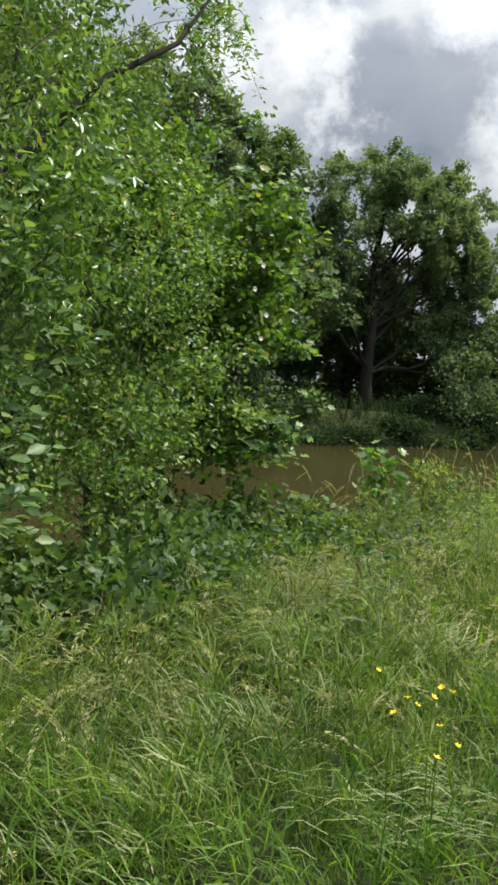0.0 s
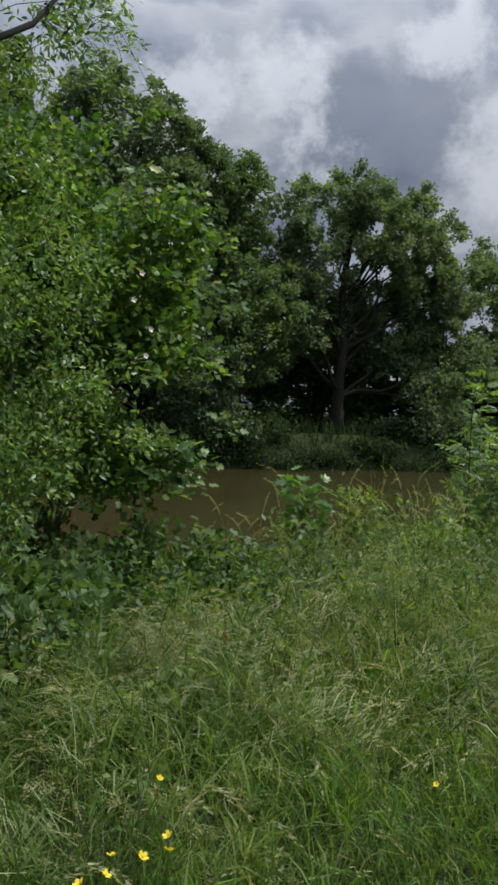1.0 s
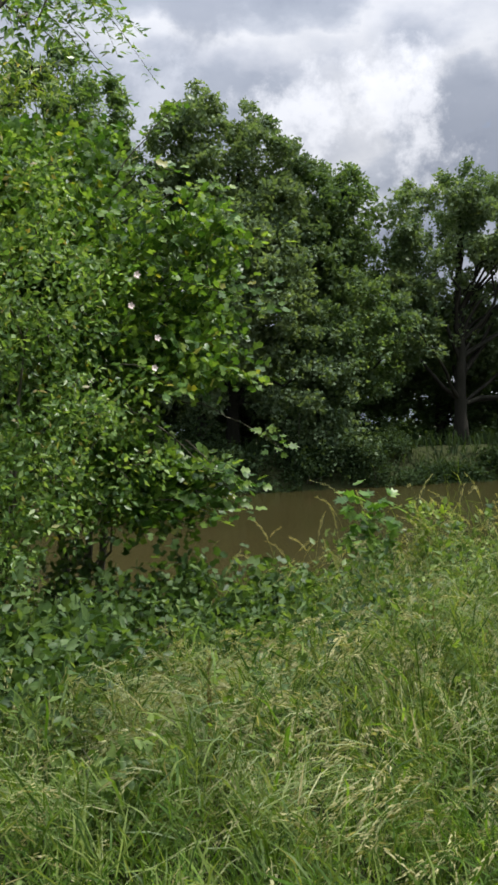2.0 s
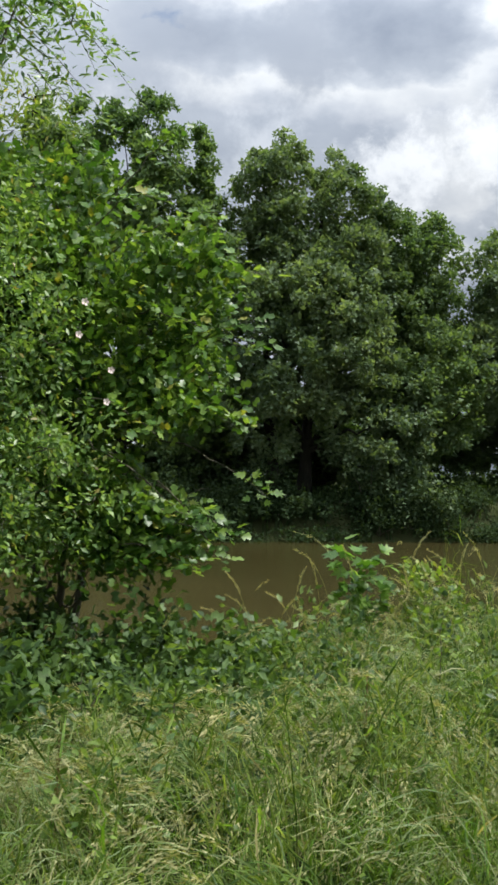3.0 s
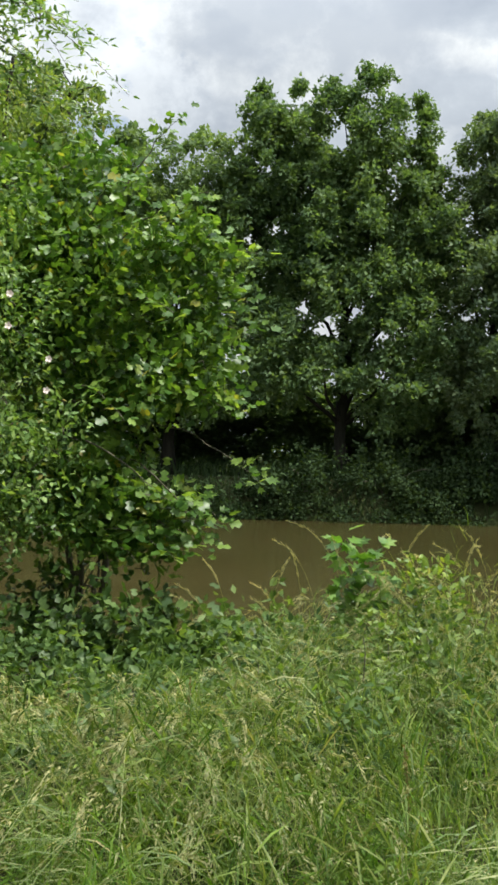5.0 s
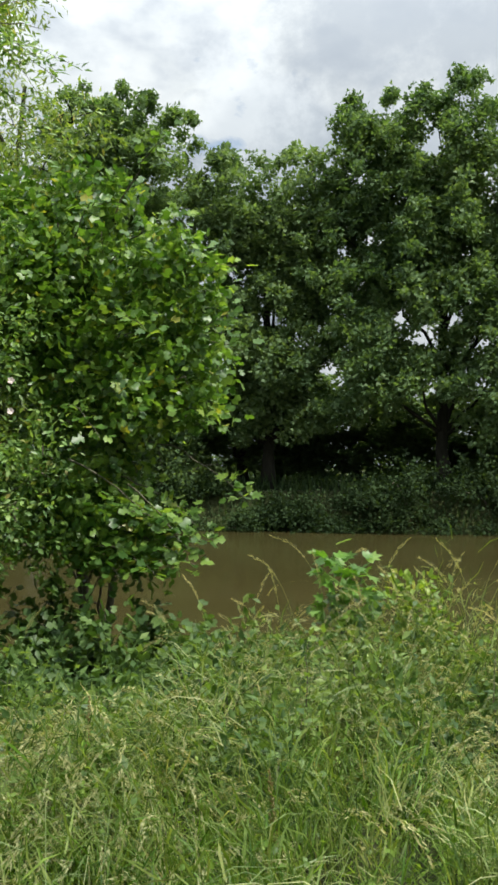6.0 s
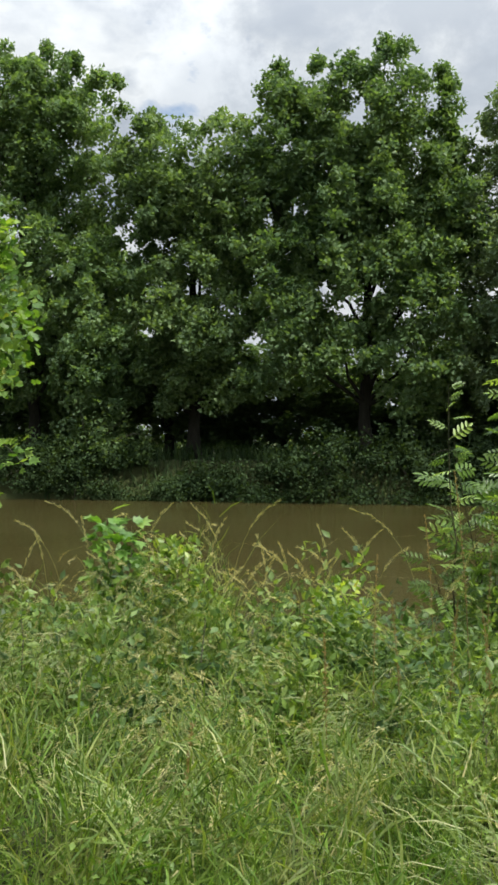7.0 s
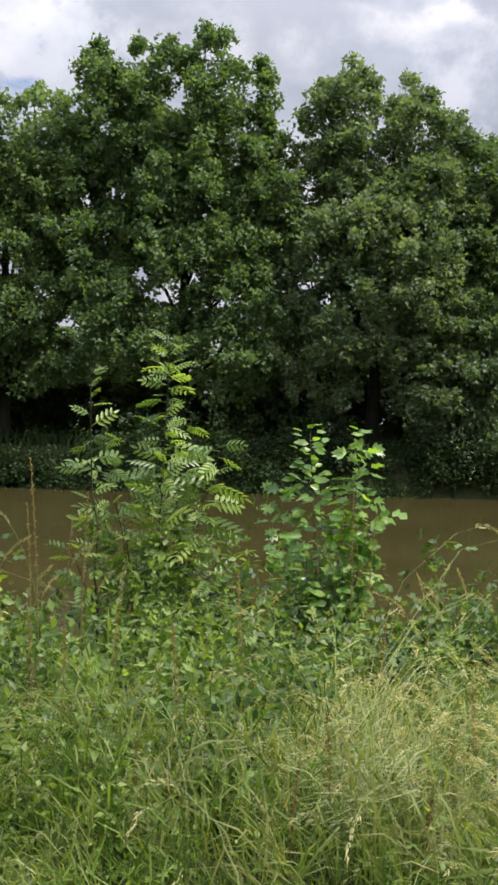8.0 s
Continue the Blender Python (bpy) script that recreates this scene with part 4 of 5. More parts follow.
def feather(n_pairs, length, leaflet):
    """A compound leaf along +y: a thin rib, paired leaflets and one at the end, drooping."""
    s = np.linspace(0, 1, 6)
    rib = np.stack([0 * s, s * length, -0.25 * length * s ** 2], -1)
    v, f = tube(rib, 0.003 * (1.2 - s * 0.7), 3)
    f = np.concatenate([f[:, [0, 1, 2]], f[:, [0, 2, 3]]])
    at, al, sz = [], [], []
    for k in range(n_pairs):
        t = 0.28 + 0.62 * k / (n_pairs - 1)
        for side in (-1, 1):
            at.append((0, t * length, -0.25 * length * t * t))
            al.append((side, 0.8, -0.45))
            sz.append(leaflet * (0.85 + 0.3 * math.sin(t * 3)))
    at.append(rib[-1]), al.append((0, 1, -0.5)), sz.append(leaflet)
    at = np.array(at)
    lv, lf = leaves((OVATE[0] * np.array([0.62, 1, 1]), OVATE[1]), at, np.array(al), np.tile((0.0, 0.0, 1.0), (len(at), 1)), np.array(sz))
    return mesh_from("feathered_leaf", *join([(v, f), (lv, lf)]), M_ASH)


FEATHERS = [feather(5, 0.26, 0.078), feather(4, 0.24, 0.082), feather(4, 0.18, 0.066)]
rng = np.random.default_rng(77)
for foot, tip, n, s in (((7.5, 5.9, zs), (7.60, 5.85, 2.14), 74, 0.95), ((7.2, 5.6, zs + 0.1), (7.14, 5.45, 1.88), 22, 0.8), ((7.55, 5.9, zs), (7.9, 5.75, 1.25), 26, 0.95),
                        ((7.45, 5.9, zs), (7.3, 5.7, 1.2), 24, 0.9), ((7.5, 5.95, zs), (7.75, 5.6, 0.95), 26, 0.95), ((7.5, 5.9, zs), (8.05, 5.6, 0.8), 24, 0.95), ((7.4, 5.9, zs), (7.0, 5.5, 0.75), 24, 0.95),
                        ((7.4, 5.9, zs), (7.45, 5.5, 0.7), 24, 1.05), ((7.5, 5.9, zs), (7.18, 5.65, 1.5), 30, 1.1), ((7.5, 5.9, zs), (7.98, 5.7, 1.42), 32, 1.1),
                        ((7.5, 5.9, zs), (7.62, 5.5, 1.3), 32, 1.1), ((7.5, 5.9, zs), (7.78, 5.6, 1.6), 26, 1.05)):
    p = bend(np.array(foot) - ao, np.array(tip) - ao, 0.02, 9, 0.012, n)
    v, f = tube(p, 0.009 * np.linspace(1, 0.25, 9), 6, n)
    stem = put("stem", mesh_from("stem", v, f, M_STEM, True), ash)
    for k in range(n):
        t = 0.30 + 0.7 * (k + 0.5) / n
        i = min(int(t * 8), 7)
        at = p[i] + (p[i + 1] - p[i]) * (t * 8 - i)
        ang = k * 2.4 + rng.normal(0, 0.4)
        along = (math.cos(ang), math.sin(ang), rng.uniform(-0.2, 0.9))
        put("feathered_leaf", FEATHERS[k % 3], stem, leaf_pose(rng, at, along, (rng.normal(0, 0.8), rng.normal(-0.5, 0.8), 0.8), s * rng.uniform(0.65, 1.15) * (1.0 - 0.35 * max(0, t - 0.75) / 0.25)))

zh = float(ground_z(8.75, 7.2))
ho = np.array([8.75, 7.2, zh])
hazel = thing("hazel", (8.75, 7.2, zh), "young hazel shoots with rounded green leaves by the water", "shrub")
for q, (b, n) in enumerate((((8.62, 7.15, 1.5), 34), ((9.05, 6.95, 1.45), 34), ((8.35, 7.1, 1.02), 26), ((8.95, 7.1, 1.0), 30), ((8.6, 6.9, 0.6), 26), ((9.05, 6.9, 0.6), 26), ((8.7, 6.8, 0.95), 26), ((8.4, 6.8, 0.5), 24), ((9.15, 6.9, 0.95), 26), ((8.8, 6.7, 0.3), 24))):
    spray(hazel, ho, (8.75, 7.2, zh), b, n * (4 if q < 2 else 3), 0.115, YOUNG_LEAF if q % 3 else OVAL_LEAF, 850 + q, 0.10, 0.13, 0.009, 0.3, mass=None if q < 3 else (LOBED8 if q % 3 else OVATE, M_YOUNG))

# ---------------------------------------------------------------- meadow grass
rng = np.random.default_rng(5)


def field(n, x0, x1, y0, y1):
    return np.stack([rng.uniform(x0, x1, n), rng.uniform(y0, y1, n)], -1)


def wave(at, a, b, c):
    return np.sin(at[:, 0] * a + c) * np.sin(at[:, 1] * b - c) + 0.5 * np.sin(at[:, 0] * a * 2.3 + at[:, 1] * b * 1.7)


WAYS = np.random.default_rng(17).normal(size=(7, 2))


def mottle(at, f, shift=0.0):
    """Uneven blotches about 1/f of a stride across, from about -1 to 1."""
    total = 0
    for k, (a, b) in enumerate(WAYS):
        m = f * (0.6 + 0.15 * k) / math.hypot(a, b)
        total = total + np.sin(at[:, 0] * a * m + at[:, 1] * b * m + 2.1 * k + shift + 1.3 * np.sin(at[:, 1] * f * 0.21 + k))
    return total / 3.2


def tall_at(at):
    """How tall the grass stands: short and lush by the path, tall at the lip of the bank, low before the brambles."""
    line = at[:, 1] - (0.16 * at[:, 0])
    h = 0.20 + 0.30 * np.clip((line + 0.3) / 2.0, 0, 1) + 0.13 * np.exp(-((line - 1.7) / 0.9) ** 2) * np.clip((5.2 - at[:, 0]) / 1.0, 0, 1) * np.clip((at[:, 0] - 1.6) / 1.0, 0, 1) - 0.24 * np.clip((line - 2.6) / 1.4, 0, 1) + 0.22 * np.exp(-((at[:, 0] - 4.62) / 0.35) ** 2 - ((at[:, 1] - 4.3) / 0.55) ** 2) + 0.47 * np.exp(-((at[:, 0] - 5.55) / 0.42) ** 2 - ((at[:, 1] - 4.75) / 0.8) ** 2)
    low = np.clip((4.75 - at[:, 0]) / 0.7, 0, 1) * np.clip((at[:, 1] - 2.2 + 0.75 * np.clip(3.9 - at[:, 0], 0, 1)) / 0.9, 0, 1)
    tuss = wave(at, 4.3, 5.1, 0.9) * 0.5 + wave(at + 3.1, 2.6, 3.3, 2.2) * 0.5
    low = np.maximum(low, 0.85 * np.clip((at[:, 0] - 5.85) / 0.9, 0, 1) * np.clip((at[:, 1] - 2.7) / 1.1, 0, 1))
    low = np.maximum(low, 1.2 * np.exp(-((at[:, 0] - 9.45) / 0.32) ** 2 - ((at[:, 1] - 3.7) / 0.9) ** 2))
    return h * (1 - 0.55 * low) * (1 + 0.16 * wave(at, 1.3, 1.9, 0.4)) * (1 + 0.28 * tuss + 0.46 * mottle(at, 14.0))


def tussocks(count, per, spread, x0, x1, y0, y1, keep_out=True):
    """Places and outward turns of blades that spring from shared roots, and the number of the root of each."""
    c = field(count, x0, x1, y0, y1)
    if keep_out:
        c = c[(np.hypot(c[:, 0] - 1.3, c[:, 1] - 3.2) > 1.1) & (np.hypot(c[:, 0] - 1.15, c[:, 1] - 2.3) > 0.55)]
    m = np.repeat(np.arange(len(c)), per)
    a = rng.random(len(m)) * 2 * np.pi
    r = spread * rng.random(len(m)) ** 0.7 * (0.6 + 0.8 * rng.random(len(c)))[m]
    return c[m] + np.stack([np.cos(a), np.sin(a)], -1) * r[:, None], a, m, len(c)


def lodge(at, much=0.38):
    """The way in which the wind has laid the grass: shared over a stride or so."""
    a = 2.6 + 1.5 * np.sin(at[:, 0] * 1.9 + 0.8 * np.sin(at[:, 1] * 2.3)) + 1.1 * np.sin(at[:, 1] * 2.9 - at[:, 0] * 1.2)
    return np.stack([np.cos(a), np.sin(a)], -1) * (much * (0.6 + 0.6 * np.sin(at[:, 0] * 3.1 + at[:, 1] * 2.2) ** 2))[:, None]


BLADE = (np.array([(-.011, 0, 0), (.011, 0, 0), (-.014, .5, .09), (.014, .5, .09), (0, 1, -.14)]), np.array([(0, 1, 3), (0, 3, 2), (2, 3, 4)]))


def sward(at, h, length, rise, width=1.0):
    """Short bent leaves at all heights of the grass, thrown the way the wind has laid it."""
    n = len(at)
    u = rng.random(n) ** 0.75
    p = np.concatenate([at, (ground_z(at[:, 0], at[:, 1]) + h * u)[:, None]], 1)
    a = rng.random(n) * 2 * np.pi
    along = np.stack([np.cos(a), np.sin(a), rise * rng.normal(0.55, 0.45, n)], -1)
    along[:, :2] += lodge(at, 0.55)
    up = rng.standard_normal((n, 3)) * 0.5 + np.array([0, 0, 0.9])
    return leaves((BLADE[0] * np.array([width, 1, 1]), BLADE[1]), p, along, up, length)


def clumped(n, x0, x1, y0, y1, hollow=0.75):
    """Random places, thinned where the grass leaves dark hollows."""
    at = field(n, x0, x1, y0, y1)
    full = 0.5 + 0.45 * mottle(at, 17.0, 0.8) + 0.2 * mottle(at, 6.0, 2.0)
    at = at[rng.random(n) > hollow * (1 - np.clip(full * 1.7 - 0.35, 0, 1))]
    return at[(np.hypot(at[:, 0] - 2.15, at[:, 1] - 2.6) > 0.3) & (np.hypot(at[:, 0] - 1.2, at[:, 1] - 3.4) > 1.15) & (np.hypot(at[:, 0] - 1.15, at[:, 1] - 2.4) > 0.5)]


at, turn, root_no, n_root = tussocks(1650, 25, 0.11, -2.5, 13, -1.6, 6.2)
tall = (0.42 + 0.9 * rng.random(n_root))[root_no]
v, f = blades(rng, at, tall_at(at) * tall * (0.6 + 0.5 * rng.random(len(at))), 0.0056, lodge(at, 0.4), 1.15, turn=turn)
grass = put("meadow_grass", mesh_from("meadow_grass", v, f, M_GRASS))
tagged(grass, "long wind-blown meadow grass with straw-coloured blades", "grass", kind="stuff")
# short leaves that fill the long grass
at = np.concatenate([clumped(104000, -1.8, 12.2, 0.0, 5.6, 0.95), clumped(36000, 1.0, 9.6, 0.2, 3.0, 0.95)])
v, f = sward(at, tall_at(at) * 0.9, rng.uniform(0.06, 0.20, len(at)), 1.9, 1.4)
tagged(put("arching_grass", mesh_from("arching_grass", v, f, M_GRASS)), "arching upper blades of the long meadow grass", "grass", kind="stuff")
# fresh turf by the path
at = np.concatenate([clumped(70000, -1.2, 11.6, -0.8, 4.4, 0.65), clumped(30000, -0.2, 9.6, -0.4, 3.2, 0.6)])
edge = at[:, 1] - 0.36 * at[:, 0]
at = at[(edge > -1.6) & (rng.random(len(at)) < np.clip(1.25 - (edge - 0.1 + 0.35 * wave(at, 1.1, 1.5, 0.2)) * 0.85, 0.06, 1))]
v, f = sward(at, 0.22 + 0.08 * wave(at, 2.7, 2.4, 2.0) + 0.09 * mottle(at, 16.0, 4.0), rng.uniform(0.06, 0.17, len(at)), 1.7, 1.35)
lush = put("lush_grass", mesh_from("lush_grass", v, f, M_LUSH))
tagged(lush, "fresh bright green grass beside the path", "grass", kind="stuff")
# small broad leaves of clover and other herbs among the grass
at = np.concatenate([clumped(46000, -1.0, 11.0, -0.2, 4.8, 0.3), clumped(16000, 5.0, 10.0, 1.2, 4.4, 0.3)])
at = at[rng.random(len(at)) < np.clip(0.4 + 0.9 * mottle(at, 5.0, 1.0), 0.08, 1)]
p = np.concatenate([at, (ground_z(at[:, 0], at[:, 1]) + tall_at(at) * rng.uniform(0.2, 0.8, len(at)))[:, None]], 1)
v, f = leaves(DIAMOND, p, rng.standard_normal(p.shape) + np.array([0, -0.3, 0.1]), rng.standard_normal(p.shape) * 0.6 + np.array([0, -0.2, 1]), rng.uniform(0.015, 0.036, len(p)))
tagged(put("meadow_herbs", mesh_from("meadow_herbs", v, f, M_HERB)), "small broad green leaves among the grass", "herbs", kind="stuff")
# broad soft blades that bow over the turf
at = np.concatenate([clumped(6500, -0.6, 10.6, -0.4, 3.4, 0.8)])
v, f = sward(at, tall_at(at) * 0.95, rng.uniform(0.08, 0.2, len(at)), 1.8, 1.9)
tagged(put("broad_grass", mesh_from("broad_grass", v, f, M_LUSH)), "broad bowed green blades among the finer grass", "grass", kind="stuff")
# short blades between the tussocks
at = np.concatenate([field(6000, -2.2, 13, -2.0, 6.4), field(5500, -2.2, 12, -2.2, 1.0)])
v, f = blades(rng, at, rng.uniform(0.08, 0.24, len(at)), 0.008, (0, 0), 1.5)
tagged(put("short_grass", mesh_from("short_grass", v, f, M_GRASS)), "short green grass between taller tufts", "grass", kind="stuff")
# swathes laid flat by the wind, paler than the rest
spots = [(1.15, 0.25, 2.5), (1.75, 0.75, 2.2), (2.3, 1.5, 3.0), (2.2, 0.0, 2.7), (3.1, 1.3, 0.3), (3.4, 2.5, 0.2), (3.0, 2.9, 0.1), (4.1, 1.5, 0.2), (4.6, 2.9, 2.9), (5.4, 1.6, 0.1), (6.1, 2.3, 2.6), (6.6, 3.3, 0.3), (7.3, 2.1, 2.8), (8.6, 2.6, 0.2), (2.9, 2.1, 2.8), (7.0, 4.3, 0.0), (0.6, 1.2, 2.4), (5.0, 3.6, 0.4)]
p, along = [], []
for x, y, a in spots:
    q = rng.standard_normal((260, 2)) * np.array([0.20, 0.14]) + np.array([x, y])
    p.append(np.concatenate([q, (ground_z(q[:, 0], q[:, 1]) + tall_at(q) * rng.uniform(0.55, 0.95, 260))[:, None]], 1))
    b = a + rng.normal(0, 0.38, 260)
    along.append(np.stack([np.cos(b), np.sin(b), rng.normal(0.15, 0.3, 260)], -1))
p, along = np.concatenate(p), np.concatenate(along)
v, f = leaves((BLADE[0] * np.array([0.9, 1, 1]), BLADE[1]), p, along, rng.standard_normal(p.shape) * 0.3 + np.array([0, 0, 1]), rng.uniform(0.09, 0.22, len(p)))
tagged(put("lodged_grass", mesh_from("lodged_grass", v, f, M_STRAW)), "pale swathes of grass laid flat by wind", "grass", kind="stuff")
# rough grass of the meadow behind and beside
at = np.concatenate([field(13000, -14, 26, -12, 5.4), field(9000, -6, 18, -6, 5.0)])
at = at[(at[:, 1] < -2.0) | (at[:, 0] < -2.5) | (at[:, 0] > 14)]
v, f = blades(rng, at, (0.2 + 0.25 * rng.random(len(at))) * (1 + 0.4 * mottle(at, 3.0)), 0.018, lodge(at, 0.35), 1.1)
tagged(put("far_meadow_grass", mesh_from("far_meadow_grass", v, f, M_GRASS)), "rough green grass of the wider meadow", "grass", kind="stuff")
# grass below the far trees, its shade painted into the blade colour
at = np.concatenate([field(2500, -26, 50, 38, 50), field(5000, -16, 40, 34.6, 38)])
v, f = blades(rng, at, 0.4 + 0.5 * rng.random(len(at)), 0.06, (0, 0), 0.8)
tagged(put("far_bank_grass", mesh_from("far_bank_grass", v, f, M_PAINTED_SHADE)), "rough grass under the far trees with shade in its colour", "grass", kind="stuff")


def seed_heads(at, h, droop, size=1.0, n_sp=26):
    """Flowering grass: a thin stalk and a loose head of small husks each. Two pairs of arrays."""
    n = len(at)
    b = rng.random(n) * 2 * np.pi
    out = np.stack([np.cos(b), np.sin(b)], -1) * (0.12 + 0.95 * rng.random((n, 1))) + np.array(droop)
    base = np.concatenate([at, ground_z(at[:, 0], at[:, 1])[:, None]], 1)
    sink = np.clip(0.16 + 0.42 * np.linalg.norm(out, axis=1) ** 2, 0, 0.5)

    def on(s):
        p = base.copy()
        p[:, :2] += out * (h * s ** 2.6)[:, None]
        p[:, 2] += h * (s - sink * s ** 4)
        return p

    side = np.stack([np.cos(b + 1.6), np.sin(b + 1.6), 0 * b], -1) * 0.0011
    rows = []
    for s in (0.0, 0.4, 0.7, 0.9, 1.0):
        p = on(np.full(n, s))
        rows += [p - side, p + side]
    sv = np.stack(rows, 1).reshape(-1, 3)
    t = np.array([(0, 1, 3, 2), (2, 3, 5, 4), (4, 5, 7, 6), (6, 7, 9, 8)])
    sf = (t[None] + (np.arange(n) * 10)[:, None, None]).reshape(-1, 4)
    ps, al = [], []
    neck = on(np.full(n, 0.97))
    way = unit(neck - on(np.full(n, 0.86)))
    reach = size * rng.uniform(0.07, 0.135, n)
    for k in range(n_sp):
        u = (k + rng.random(n)) / n_sp
        q = unit(rng.standard_normal((n, 3)))
        p = neck + way * (reach * (u - 0.15))[:, None] + q * (0.0078 * size * (1.25 - u))[:, None]
        p[:, 2] -= reach * 0.55 * u ** 2
        ps.append(p)
        al.append(unit(q * 0.32 + way - np.array([0, 0, 0.9]) * u[:, None]))
    ps, al = np.concatenate(ps), np.concatenate(al)
    hv, hf = leaves((SCALE[0] * np.array([0.30, 1, 1]), SCALE[1]), ps, al, unit(rng.standard_normal(ps.shape)), np.tile(size, n_sp) * rng.uniform(0.013, 0.025, len(ps)))
    return (sv, sf), (hv, hf)


at = np.concatenate([field(20000, -1.5, 12.5, -0.6, 6.2), field(1500, 8.35, 9.2, 2.3, 3.4), field(9000, 0.6, 4.6, 0.5, 3.7), field(1500, 4.6, 6.3, 3.1, 4.7)])
line = at[:, 1] - 0.16 * at[:, 0]
patch = np.clip(0.26 + 0.2 * np.clip((4.6 - at[:, 0]) / 1.2, 0, 1) + 0.8 * (wave(at, 1.3, 1.7, 1.0) * 0.6 + wave(at + 2.3, 3.1, 2.6, 0.5) * 0.5), 0.04, 1)
patch = patch * (1 + 0.9 * mottle(at, 9.0, 3.0)) * np.clip((at[:, 0] - 1.1) / 1.4, 0.12, 1)
keep = rng.random(len(at)) < np.clip(patch + 0.06 * line, 0.03, 1) * np.clip(0.2 + 0.55 * (at[:, 1] - 0.3 * at[:, 0]), 0.25, 0.95) + 0.36 * (np.hypot(at[:, 0] - 8.8, at[:, 1] - 2.85) < 0.34)
at = at[keep & (np.hypot(at[:, 0] - 1.2, at[:, 1] - 3.4) > 1.3) & (np.hypot(at[:, 0] - 1.15, at[:, 1] - 2.3) > 0.6)]
fluffy = 1.0 * np.exp(-((at[:, 0] - 8.8) / 0.30) ** 2 - ((at[:, 1] - 2.85) / 0.35) ** 2)
st, hd = seed_heads(at, tall_at(at) * (1 + fluffy) * rng.uniform(0.75, 1.28, len(at)), lodge(at, 0.55), 1.18 + 0.37 * np.clip((5.0 - at[:, 0]) / 1.0, 0, 1), 26)
tagged(put("grass_stalks", mesh_from("grass_stalks", *st, M_STRAW)), "thin straw-coloured stalks of flowering grass", "grass", kind="stuff")
tagged(put("grass_seed_heads", mesh_from("grass_seed_heads", *hd, M_SEED)), "pale beige feathery seed heads of meadow grass", "grass", kind="stuff")

# single tall plumes that stand out against the water
PLUMES = [(4.2, 4.75, 0.92), (4.42, 4.7, 0.92), (4.68, 4.75, 0.98), (4.8, 4.8, 1.12), (5.2, 4.75, 1.2), (5.0, 4.9, 1.26), (5.78, 4.75, 1.28), (5.9, 4.7, 1.22), (5.62, 4.8, 1.08),
          (6.1, 4.75, 0.98), (4.2, 4.3, 0.86), (3.4, 3.6, 0.86), (7.05, 4.8, 1.26), (6.95, 5.2, 0.9), (8.8, 4.8, 1.0), (9.2, 4.8, 0.84), (9.5, 4.8, 0.78), (9.35, 4.7, 0.72),
          (7.3, 4.6, 0.8), (6.95, 4.7, 0.74), (4.9, 4.3, 0.8), (9.7, 4.5, 0.7), (6.35, 4.8, 0.85), (4.95, 4.75, 1.05),
          (4.55, 4.85, 0.78), (4.35, 4.95, 0.7), (5.4, 4.6, 0.95), (6.6, 4.9, 0.95), (6.75, 5.0, 1.05), (7.15, 5.1, 0.95), (6.45, 5.0, 1.02), (5.85, 4.9, 1.1), (7.0, 4.4, 0.85), (4.1, 4.6, 0.74), (9.05, 5.2, 0.62), (9.5, 5.4, 0.66), (9.75, 5.3, 0.6), (6.2, 5.0, 0.9), (5.35, 4.3, 0.95), (5.6, 4.2, 1.0), (5.75, 4.5, 0.98), (5.9, 4.3, 0.96), (5.5, 4.6, 1.02), (6.05, 4.4, 0.92), (5.25, 4.55, 0.94), (5.45, 4.05, 0.88), (5.85, 4.1, 0.9), (6.15, 4.6, 0.86), (5.15, 4.2, 0.84), (5.7, 4.8, 1.0), (6.65, 4.3, 0.68), (6.8, 4.4, 0.74), (6.9, 4.2, 0.62), (7.0, 4.5, 0.76), (6.72, 4.6, 0.8), (6.85, 4.0, 0.6), (7.05, 4.2, 0.66), (6.6, 4.5, 0.72), (9.35, 5.4, 0.68), (9.6, 5.5, 0.66), (9.75, 5.5, 0.6), (9.4, 5.6, 0.6), (9.2, 5.5, 0.5), (9.5, 5.3, 0.55),
          (4.45, 4.4, 0.68), (4.52, 4.55, 0.74), (4.6, 4.4, 0.76), (4.66, 4.6, 0.72), (4.72, 4.35, 0.66), (4.4, 4.6, 0.6), (4.57, 4.25, 0.68), (4.64, 4.15, 0.6), (4.5, 4.3, 0.64), (6.35, 4.7, 1.0), (6.5, 4.75, 1.06), (6.62, 4.7, 1.0), (6.25, 4.6, 0.96), (6.45, 4.55, 0.94)]


DOCKS = [(8.83, 5.3, 1.22), (8.9, 5.2, 1.02), (7.22, 4.0, 1.36), (7.4, 4.05, 1.2), (7.3, 4.1, 1.05), (7.95, 3.5, 0.7), (8.75, 3.2, 0.8), (6.75, 3.9, 0.95), (6.9, 3.5, 0.8), (7.1, 3.3, 0.85), (7.5, 3.3, 0.7), (7.05, 4.5, 1.1), (7.6, 3.8, 0.9), (6.6, 3.2, 0.7), (8.2, 3.9, 0.85), (8.4, 2.5, 0.5), (8.55, 2.8, 0.55), (8.95, 2.7, 0.52), (8.8, 2.4, 0.48), (9.1, 3.0, 0.6), (7.9, 2.6, 0.5), (6.2, 2.4, 0.55), (5.2, 2.2, 0.52), (4.3, 2.6, 0.62), (3.0, 2.0, 0.6), (7.3, 3.6, 0.75)]


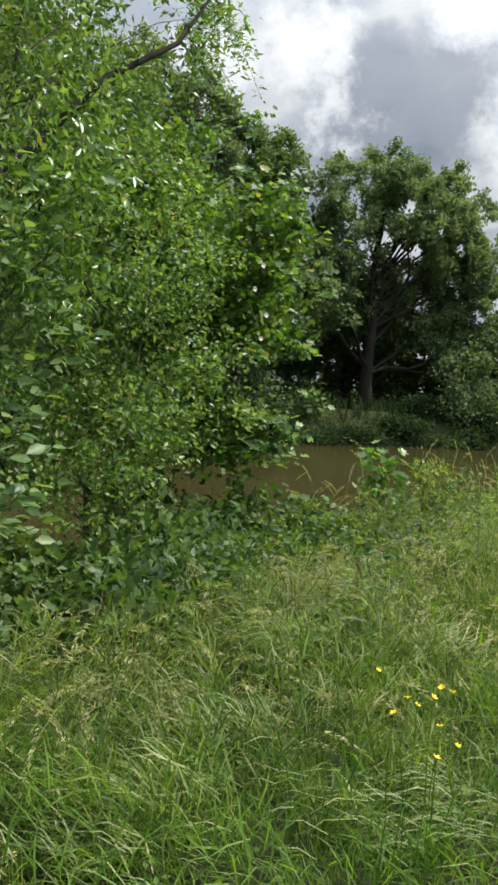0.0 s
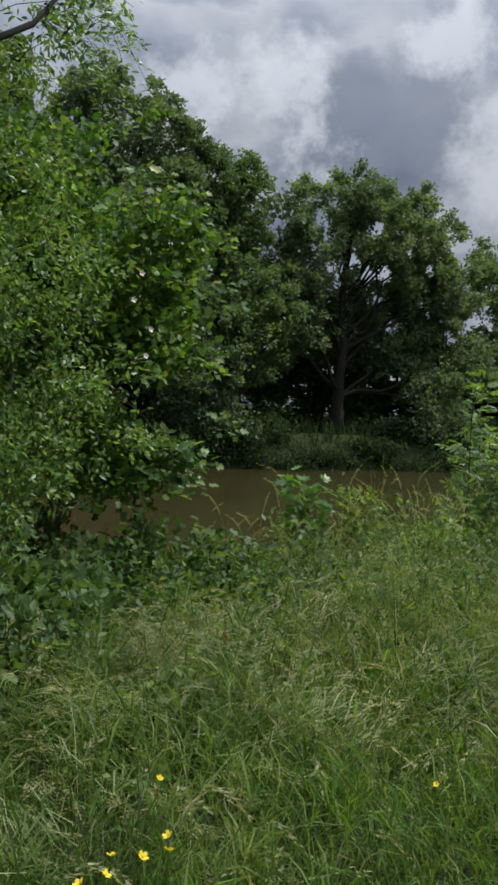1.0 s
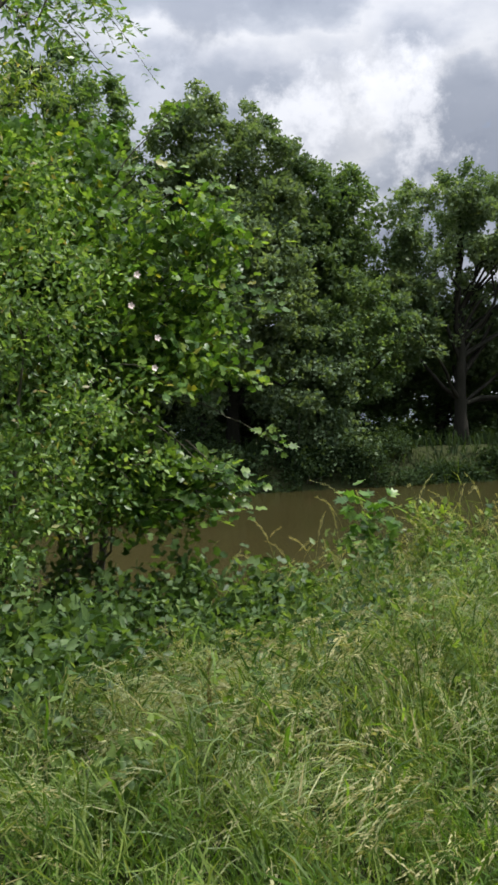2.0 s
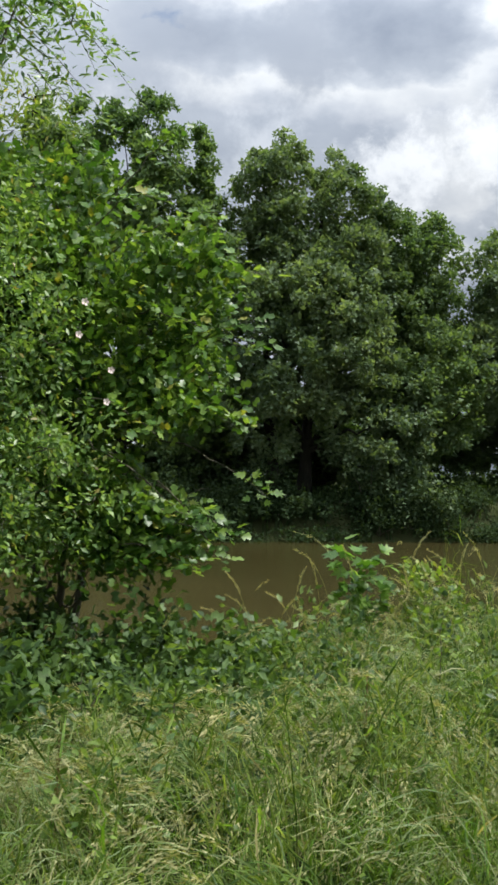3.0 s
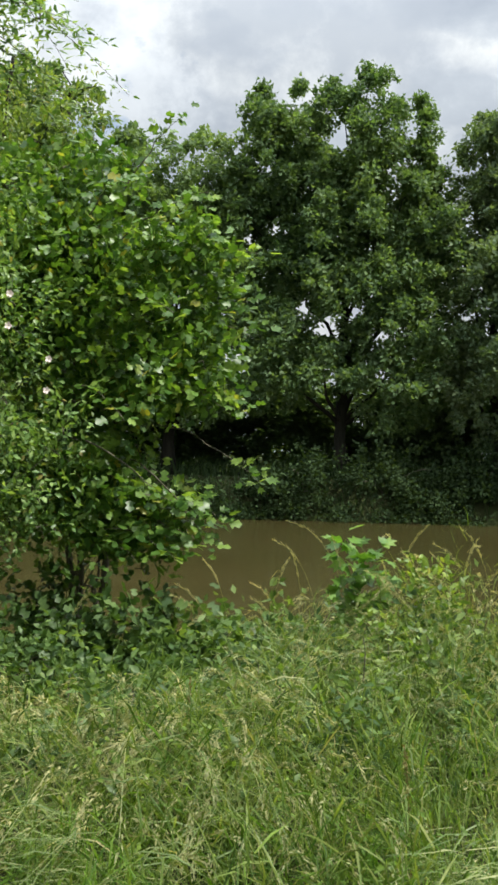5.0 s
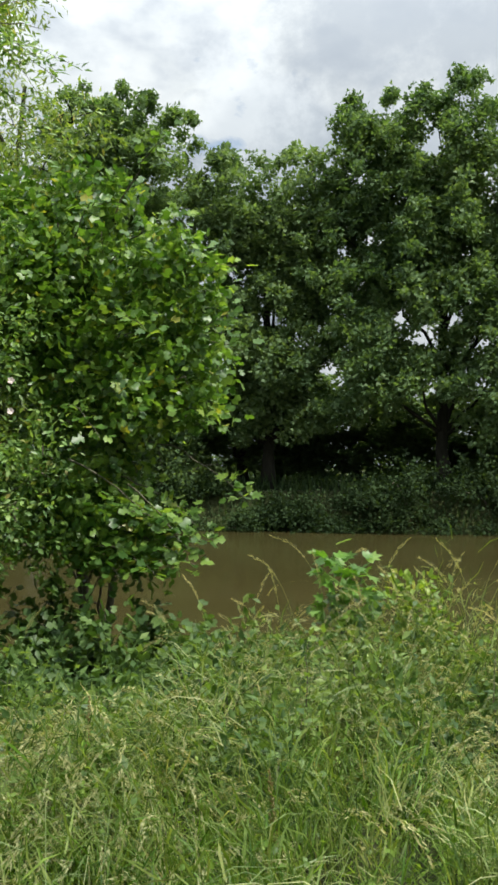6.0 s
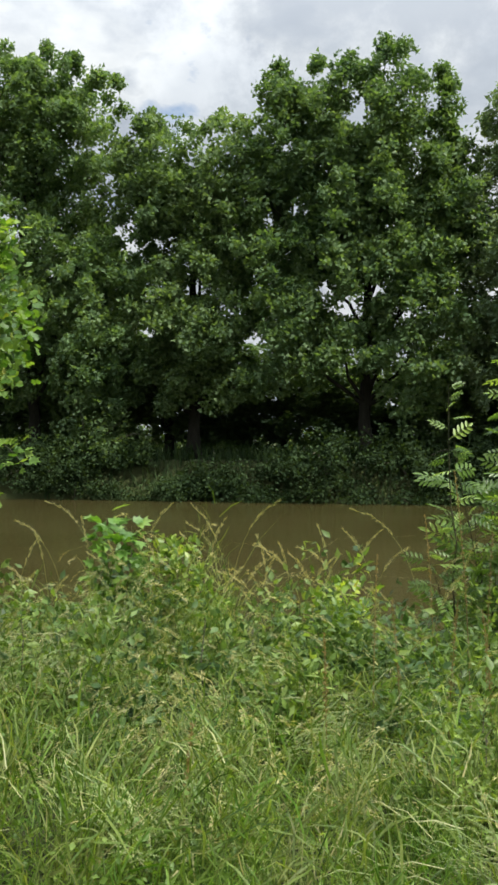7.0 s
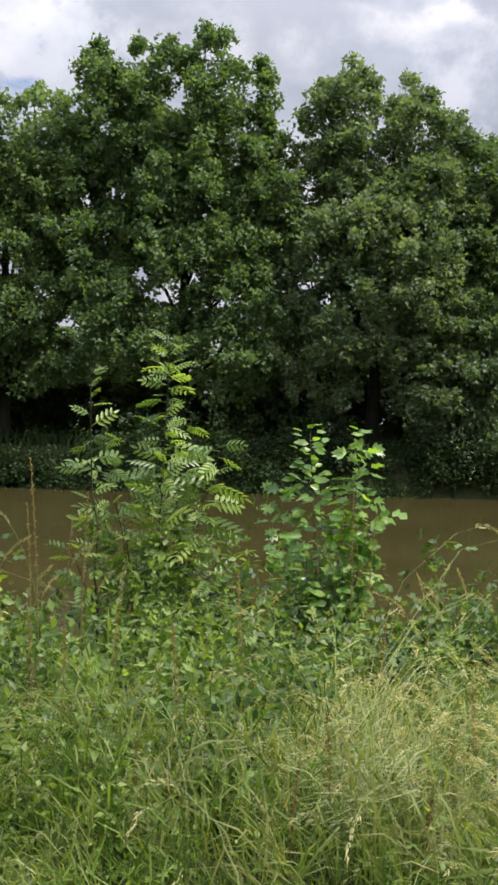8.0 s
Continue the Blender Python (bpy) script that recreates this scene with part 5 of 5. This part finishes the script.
def plume(x, y, top, lean, k):
    """A tall grass stalk that bows to one side, with husks set along its last part."""
    r2 = np.random.default_rng(900 + k)
    z = float(ground_z(x, y))
    root = thing("grass_plume", (x, y, z), "tall arching grass stalk with a pale feathery plume", "grass plume", "tall plumes at the bank")
    h = top - z
    u = np.linspace(0, 1, 12)
    p = np.stack([lean * h * (0.62 * u ** 2 + 0.3 * u ** 6), 0.1 * h * u ** 2 * math.sin(k * 1.7), h * (u - 0.30 * abs(lean) * u ** 7)], -1)
    v, f = tube(p, 0.0016 * np.linspace(1.2, 0.4, 12), 4, k)
    put("stalk", mesh_from("stalk", v, f, M_STRAW), root)
    n = 80
    t = 0.78 + 0.22 * r2.random(n)
    at = np.stack([np.interp(t, u, p[:, i]) for i in range(3)], -1)
    q = unit(r2.standard_normal((n, 3)))
    wide = np.sin(np.clip((t - 0.76) / 0.25, 0, 1) * np.pi) ** 0.7
    way = unit(np.gradient(p, axis=0))[np.clip((t * 11).astype(int), 0, 11)]
    at = at + q * (0.0065 * wide)[:, None]
    v, f = leaves((SCALE[0] * np.array([0.22, 1, 1]), SCALE[1]), at, unit(way + q * 0.38), unit(r2.standard_normal((n, 3))), r2.uniform(0.014, 0.028, n))
    tagged(put("plume", mesh_from("plume", v, f, M_SEED), root), kind="stuff")


for k, (x, y, top) in enumerate(PLUMES):
    plume(x, y, top, (-0.24, 0.16, -0.12, -0.34, 0.24, -0.42, 0.32)[k % 7], k)

# brown seeding docks
for k, (x, y, top) in enumerate(DOCKS):
    r2 = np.random.default_rng(950 + k)
    z = float(ground_z(x, y))
    root = thing("dock", (x, y, z), "tall thin dock stalk with rusty brown seeds", "weed", "docks in the grass")
    h, u = top - z, np.linspace(0, 1, 9)
    p = np.stack([0.06 * h * u ** 2 * math.sin(k * 2.2), 0.04 * h * u ** 2, h * u], -1)
    put("stalk", mesh_from("stalk", *tube(p, 0.003 * np.linspace(1.2, 0.5, 9), 5, k), M_DOCK), root)
    t = 0.5 + 0.5 * r2.random(150)
    q = unit(r2.standard_normal((150, 3)))
    at = np.stack([np.interp(t, u, p[:, i]) for i in range(3)], -1) + q * (0.016 * (1.1 - t))[:, None]
    tagged(put("seed_spike", mesh_from("seed_spike", *leaves(SCALE, at, unit(q + np.array([0, 0, 0.8])), unit(r2.standard_normal((150, 3))), r2.uniform(0.008, 0.015, 150)), M_DOCK), root), kind="stuff")

# buttercups by the path
CUP = mesh_from("petals", *five_petals(0.0105, 0.55), M_BUTTER)
for k, (x, y, top) in enumerate(((2.09, 0.30, 0.56), (1.81, -0.42, 0.74), (1.73, -0.46, 0.74), (1.85, -0.45, 0.76), (1.80, -0.47, 0.68), (1.77, -0.36, 0.72), (1.70, -0.40, 0.70),
                                 (1.88, -0.36, 0.74), (3.0, 0.3, 0.42), (2.15, -0.1, 0.44), (1.76, -0.52, 0.62))):
    z = float(ground_z(x, y))
    root = thing("buttercup", (x, y, z), "yellow buttercup on a thin stem in the grass", "flower", "buttercups in the grass")
    v, f = tube(bend((0, 0, 0), (0.02, 0.01, top - z), 0.0, 6, 0.01, k), 0.0018 * np.linspace(1.2, 0.7, 6), 4, k)
    put("stem", mesh_from("stem", v, f, M_LUSH), root)
    put("petals", CUP, root, Matrix.Translation((0.02, 0.01, top - z)) @ pose(0, 0, 0, 25 + 10 * math.sin(k), 12 * math.cos(k * 2), k * 40))
